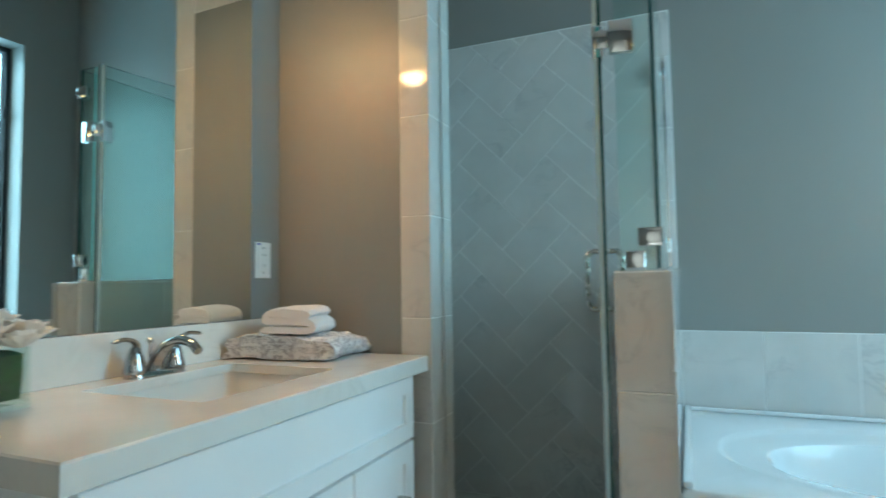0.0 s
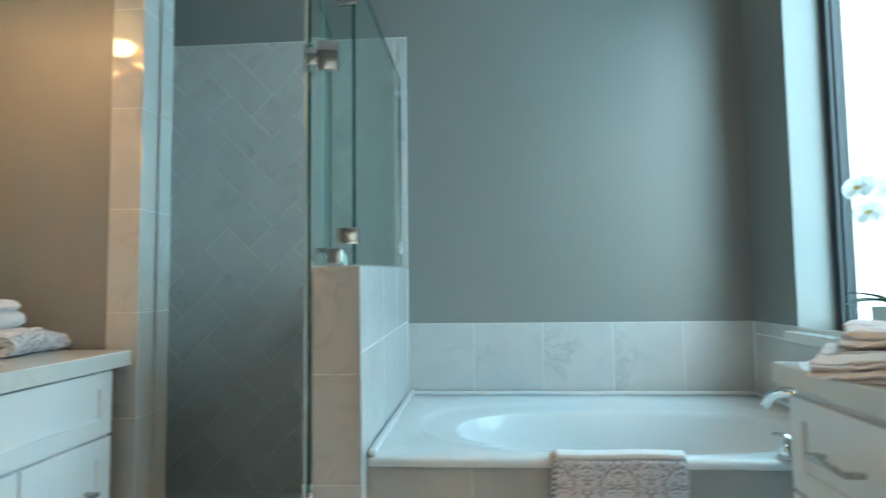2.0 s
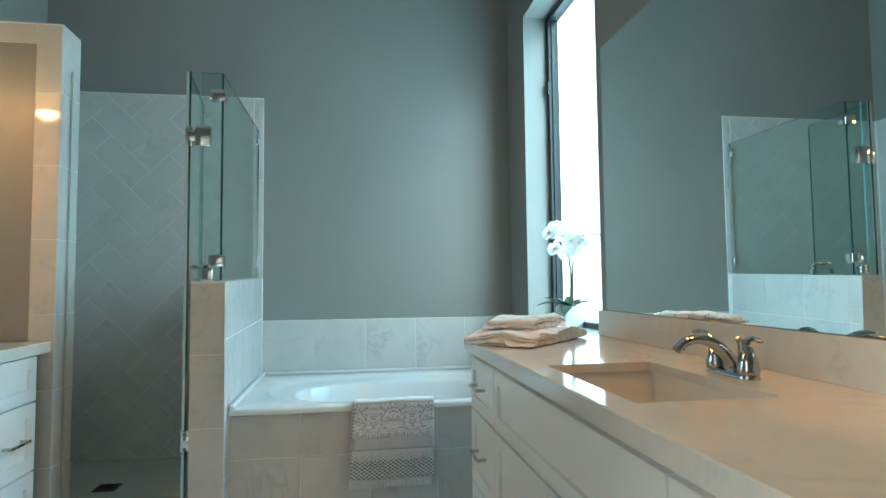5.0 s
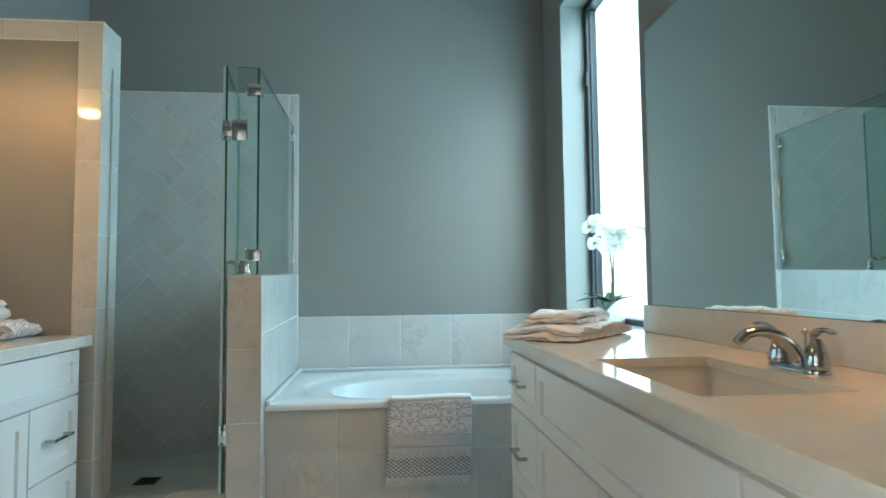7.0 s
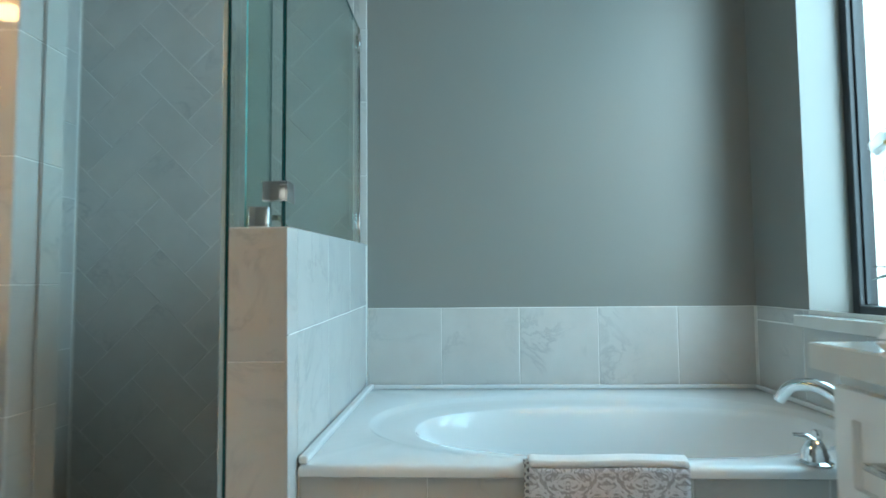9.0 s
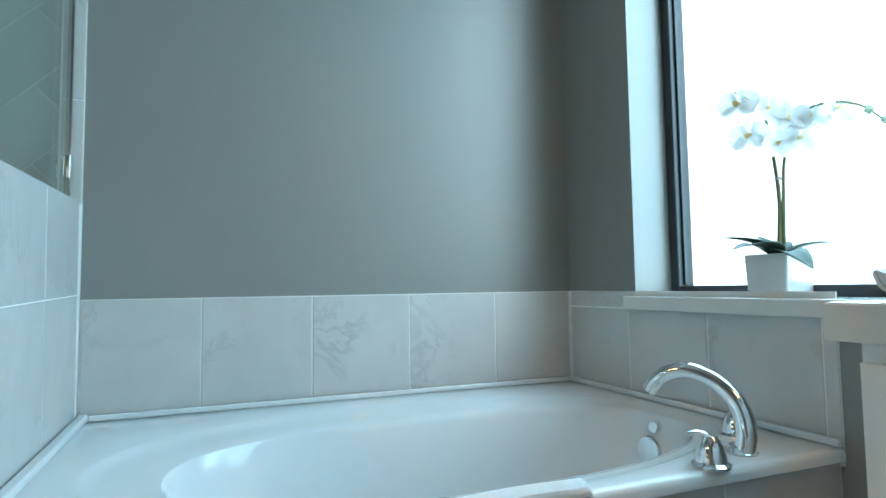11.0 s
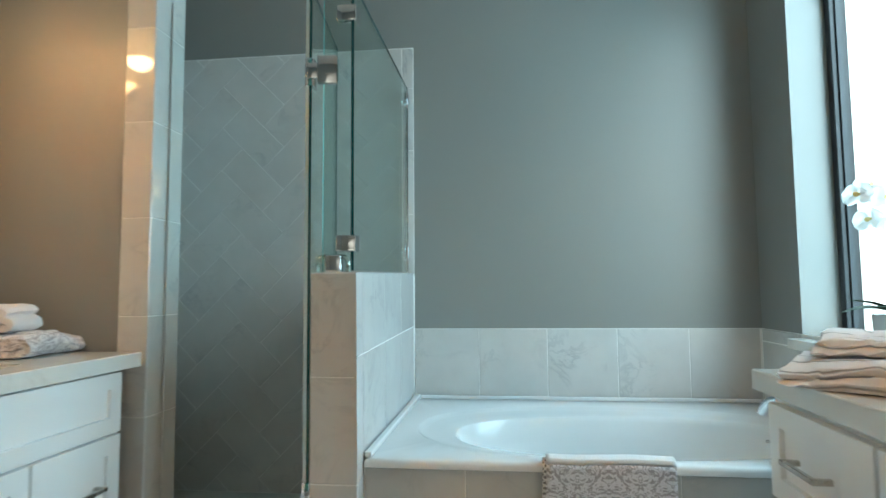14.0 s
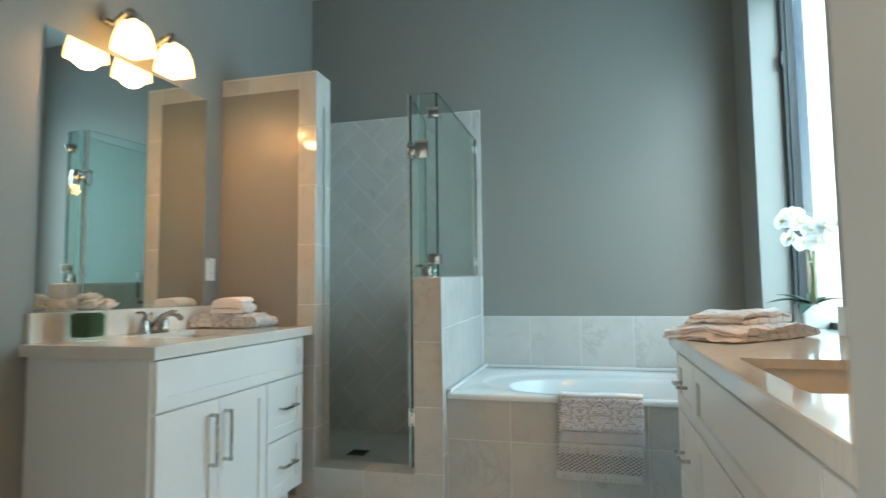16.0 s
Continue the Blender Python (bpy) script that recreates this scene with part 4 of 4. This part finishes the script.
def orchid(m):
    o = empty("orchid", m, "white orchid in a square white ceramic pot", "potted plant")
    hp, ht = 0.058, 0.108
    ring = lambda k, z: [(p, q, z) for p, q in rounded_rect(hp - k, hp - k, 0.006, 3)]
    part("pot", loft([ring(0.006, 0), ring(0.004, 0.002), ring(0.0, ht - 0.002), ring(0.002, ht), ring(0.006, ht), ring(0.008, ht - 0.02)], True, True, True), CERAMIC, o, "square white ceramic pot", True)
    part("moss", lathe([(0.045, ht - 0.018), (0.036, ht - 0.008), (0.01, ht - 0.004)], 14), MOSS, o, "", True)
    for a, l, w, tilt, cup in ((185, 0.15, 0.075, 44, -0.80), (235, 0.125, 0.075, 36, -1.05), (150, 0.12, 0.060, 56, -0.65), (20, 0.10, 0.050, 46, -0.35), (325, 0.115, 0.056, 42, -0.45), (75, 0.09, 0.05, 60, -0.3)):
        bm = petal(bmesh.new(), l, w, pose(0, 0, ht - 0.012) @ pose(0, 0, 0, 0, 0, a) @ pose(0.008, 0, 0, 0, -tilt, 0), cup, 0.75, 8)
        solid(part("leaf", bm, LEAF, o, "dark green strap leaf", True), 0.002)
    st = curve_points([(0.0, 0.0, ht - 0.02), (0.008, -0.004, 0.24), (0.0, 0.0, 0.36), (-0.02, 0.004, 0.46), (-0.055, 0.02, 0.525), (-0.09, 0.035, 0.53)], 6)
    part("stem", tube(st, [0.0058 - 0.003 * i / len(st) for i in range(len(st))], 8), STEM, o, "", True)
    s2 = curve_points([(0.012, -0.006, ht - 0.02), (0.013, -0.012, 0.24), (0.016, -0.02, 0.36), (0.035, -0.05, 0.46), (0.075, -0.10, 0.485), (0.115, -0.15, 0.47), (0.14, -0.185, 0.43)], 6)
    part("stem", tube(s2, [0.0055 - 0.0035 * i / len(s2) for i in range(len(s2))], 8), STEM, o, "", True)
    part("stake_clip", lathe([(0.008, 0), (0.0085, 0.008)], 10), PLASTIC, o, "", True, pose(0.009, -0.006, 0.30))
    rnd = random.Random(12)
    spots = [(-0.085, 0.03, 0.515, 205, 10), (-0.055, 0.02, 0.545, 250, 25), (-0.03, -0.01, 0.50, 235, 5), (-0.06, 0.02, 0.435, 215, -5), (-0.02, -0.02, 0.41, 250, -10),
             (0.03, -0.05, 0.42, 240, 0), (0.05, -0.07, 0.47, 235, 15), (0.085, -0.11, 0.485, 250, 10), (0.01, -0.04, 0.47, 225, 10)]
    for x, y, z, yaw, up in spots:
        z -= 0.022
        bm = bmesh.new()
        fm = pose(0, 0, 0, 90, 0, 0)
        for a, l, w in ((90, 0.050, 0.042), (215, 0.048, 0.036), (325, 0.048, 0.036)):
            petal(bm, l, w, fm @ pose(0, 0, 0.001, 0, 0, a + rnd.uniform(-6, 6)), 0.10, 0.8)
        for a in (5, 175):
            petal(bm, 0.055, 0.068, fm @ pose(0, 0, 0.003, 0, 0, a + rnd.uniform(-6, 6)), 0.18, 0.9)
        fl = part("flower", bm, PETAL, o, "white orchid bloom", True, pose(x, y, z, -up, 0, yaw - 270 + rnd.uniform(-12, 12)))
        bm = petal(bmesh.new(), 0.020, 0.016, pose(0, -0.006, 0, 60, 0, -90), 0.5, 0.8)
        petal(bm, 0.010, 0.012, pose(0, -0.007, 0.0, 0, -60, -90), 0.2, 0.8)
        part("lip", bm, YELLOW, fl, "", True)
    for x, y, z, s in ((0.125, -0.165, 0.455, 0.011), (0.142, -0.19, 0.425, 0.009)):
        part("bud", lathe([(0.2 * s, -s), (0.8 * s, -0.5 * s), (s, 0), (0.7 * s, 0.7 * s), (0.1 * s, 1.2 * s)], 10), BUD, o, "", True, pose(x, y, z))
    return o


orchid(pose(1.688, 2.09, 0.8585, 0, 0, 4))


def rose_vase(m):
    v = empty("flower_vase", m, "square glass vase of cream roses and green moss on the counter", "vase")
    h, t = 0.050, 0.11
    ring = lambda k, z: [(p, q, z) for p, q in rounded_rect(h - k, h - k, 0.006, 3)]
    g = part("vase_glass", loft([ring(0, 0), ring(0, t), ring(0.004, t), ring(0.004, 0.01)], True, True, True), VASE_GLASS, v, "clear square glass", True)
    g.visible_shadow = False
    bm = loft([ring(0.012, 0.016), ring(0.009, 0.05), ring(0.009, t - 0.012), ring(0.02, t - 0.004)], True, True, True)
    for q in bm.verts:
        q.co += noise.noise_vector(q.co * 60) * 0.002
    part("moss", bm, MOSS, v, "green moss filling", True)
    rnd = random.Random(7)
    for x, y, z, s in ((-0.035, -0.035, 0.130, 0.052), (0.042, -0.03, 0.134, 0.050), (0.035, 0.045, 0.134, 0.052), (-0.04, 0.04, 0.132, 0.050), (0.0, 0.0, 0.152, 0.052), (0.068, 0.01, 0.124, 0.042)):
        bm = bmesh.new()
        for ringi, (cnt, tilt, k) in enumerate(((4, 78, 0.6), (5, 62, 0.8), (7, 42, 0.95), (8, 20, 1.05))):
            for i in range(cnt):
                a = 360 * i / cnt + ringi * 31 + rnd.uniform(-8, 8)
                petal(bm, s * k, s * 0.95, pose(0, 0, -0.012, 0, 0, a) @ pose(0.004, 0, 0, 0, -tilt, 0), 0.12, 0.9, 5)
        part("rose", bm, ROSE, v, "cream rose head", True, pose(x, y, z, rnd.uniform(-14, 14), rnd.uniform(-14, 14), 0))
    return v


rose_vase(pose(-1.135, 0.862, CZ1 + 0.0005, 0, 0, 6))

# ---- tiles, the nearest surfaces last ----
ROW = 0.318
FACE_S = lambda x, y, z: pose(x, y, z, 0, 0, 0)      # face towards -y
FACE_E = lambda x, y, z: pose(x, y, z, 0, 0, 90)     # face towards +x
FACE_W = lambda x, y, z: pose(x, y, z, 0, 0, -90)    # face towards -x

# half wall: end, tub side, top, shower side
tile_field(pony, FACE_S(0, 1.8215, 0), [-0.149, 0.0], [0.002, 0.162, 0.480, 0.796, 1.112])
SLOPE = Matrix.Rotation(RISE, 4, "X")
tile_field(pony, Matrix.Translation((-0.0015, 1.82, 0)) @ SLOPE @ FACE_E(0, -1.82, 0), [1.828, 1.906, 2.225, 2.545, 2.870], [0.530, 0.858, 1.112])
tile_field(pony, FACE_E(-0.0015, 0, 0), [1.828, 1.903], [0.002, 0.25, 0.555])
tile_field(pony, FACE_W(-0.1475, 0, 0), [-2.880, -2.56, -2.24, -1.92, -1.828], [0.08, 0.40, 0.72, 1.111])
tile_field(pony, Matrix.Translation((0, 1.82, 1.1115)) @ SLOPE @ pose(0, 0, 0, -90, 0, 0), [-0.149, 0.0], [0.0, 0.32, 0.64, 0.96, 1.058])
# partition: end, front border, top
zs_part = [0.002, 0.345, 0.663, 0.981, 1.299, 1.617, 1.935, PTOP - 0.006]
tile_field(partition, FACE_E(PX1 - 0.0015, 0, 0), [PY0 - 0.001, PY1], [0.148, *zs_part[1:]])
tile_field(partition, FACE_S(0, PY0, 0), [-0.795, PX1], [*zs_part[:-1], PTOP - 0.006])
tile_field(partition, FACE_S(0, PY0, 0), [LEFT + 0.002, -1.10, -0.795], [2.147, PTOP - 0.006])
tile_field(partition, pose(0, PY0, PTOP, -90, 0, 0), [LEFT + 0.002, -0.98, PX1], [0.0, PY1 - PY0])
# curb
tile_field(curb, FACE_S(0, 1.8335, 0), [PX1 - 0.006, -0.42, -0.15], [0.002, 0.151])
tile_field(curb, pose(0, 1.832, 0.1505, -90, 0, 0), [PX1 - 0.006, -0.42, -0.15], [0.0, 0.15])
# splash bands
tile_field(tub_tiles, FACE_S(0, BACK - 0.003, 0), [0.002, 0.309, 0.631, 0.953, 1.275, RIGHT - 0.011], [0.555, 0.872])
tile_field(tub_side, FACE_W(RIGHT - 0.003, 0, 0), [-BACK + 0.011, -2.56, -2.24, -1.92, -1.885], [0.555, 0.815])
tile_field(tub_side, FACE_W(RIGHT - 0.003, 0, 0), [-BACK + 0.011, -2.56, -2.526], [0.818, 0.872])
# apron
tile_field(apron, FACE_S(0, 1.8965, 0), [0.002, 0.315, 0.630, 0.945, 1.26, RIGHT - 0.002], [0.002, 0.318, 0.5235])
# shower side wall
tile_field(side_tiles, FACE_E(LEFT + 0.003, 0, 0), [PY1 + 0.008, 2.26, 2.57, BACK - 0.012], steps(0.078, 2.276, 0.318))
# floor tiles
tile_field(floor_ob, pose(0, -0.66, -0.008, -90, 0, 0), steps(LEFT + 0.002, RIGHT - 0.002, 0.61, -1.0), steps(0.0, 2.49, 0.305), 0.004, FLOOR_TILE)


def clip_poly(poly, axis, limit, keep_less):
    out = []
    for i, p in enumerate(poly):
        q = poly[(i + 1) % len(poly)]
        ip, iq = (p[axis] <= limit) == keep_less, (q[axis] <= limit) == keep_less
        if ip:
            out.append(p)
        if ip != iq:
            t = (limit - p[axis]) / (q[axis] - p[axis])
            out.append((p[0] + (q[0] - p[0]) * t, p[1] + (q[1] - p[1]) * t))
    return out


def herringbone(parent, x0, x1, z0, z1, y, w, gap, ox, oz):
    """Tiles twice as long as wide at 45 degrees, cut off at the borders."""
    c = math.sqrt(0.5)
    R = 14
    for r in range(-R * 2, R * 2):
        for k in range(-R, R):
            for u, v, du, dv in ((r + 4 * k, r, 2, 1), (r + 3 + 4 * k, r, 1, 2)):
                a0, a1, b0, b1 = u * w + gap / 2, (u + du) * w - gap / 2, v * w + gap / 2, (v + dv) * w - gap / 2
                poly = [(ox + (a - b) * c, oz + (a + b) * c) for a, b in ((a0, b0), (a1, b0), (a1, b1), (a0, b1))]
                for axis, lim, less in ((0, x0, False), (0, x1, True), (1, z0, False), (1, z1, True)):
                    poly = clip_poly(poly, axis, lim, less) if len(poly) > 2 else []
                if len(poly) < 3:
                    continue
                cx, cz = sum(p[0] for p in poly) / len(poly), sum(p[1] for p in poly) / len(poly)
                if max(abs(p[0] - cx) + abs(p[1] - cz) for p in poly) < 0.015:
                    continue
                e = 0.0016

                def ring(kk, yy):
                    return [(p[0] - cx - math.copysign(min(kk, abs(p[0] - cx)), p[0] - cx), yy, p[1] - cz - math.copysign(min(kk, abs(p[1] - cz)), p[1] - cz)) for p in poly]
                bm = loft([ring(0, 0), ring(0, -0.008 + e), ring(e, -0.008)], True, False, True)
                ob = new("tile", finish(bm, "tile", TILE))
                ob.parent = parent
                ob.matrix_basis = pose(cx, y + 0.0065 + random.uniform(-0.0005, 0.0003), cz)


herringbone(back_tiles, LEFT + 0.012, -0.062, 0.077, 2.272, BACK - 0.003, 0.1555, 0.003, -0.673, 1.573)
tile_field(back_tiles, FACE_S(0, BACK - 0.003, 0), [-0.060, -0.002], steps(1.115, 2.272, 0.318))
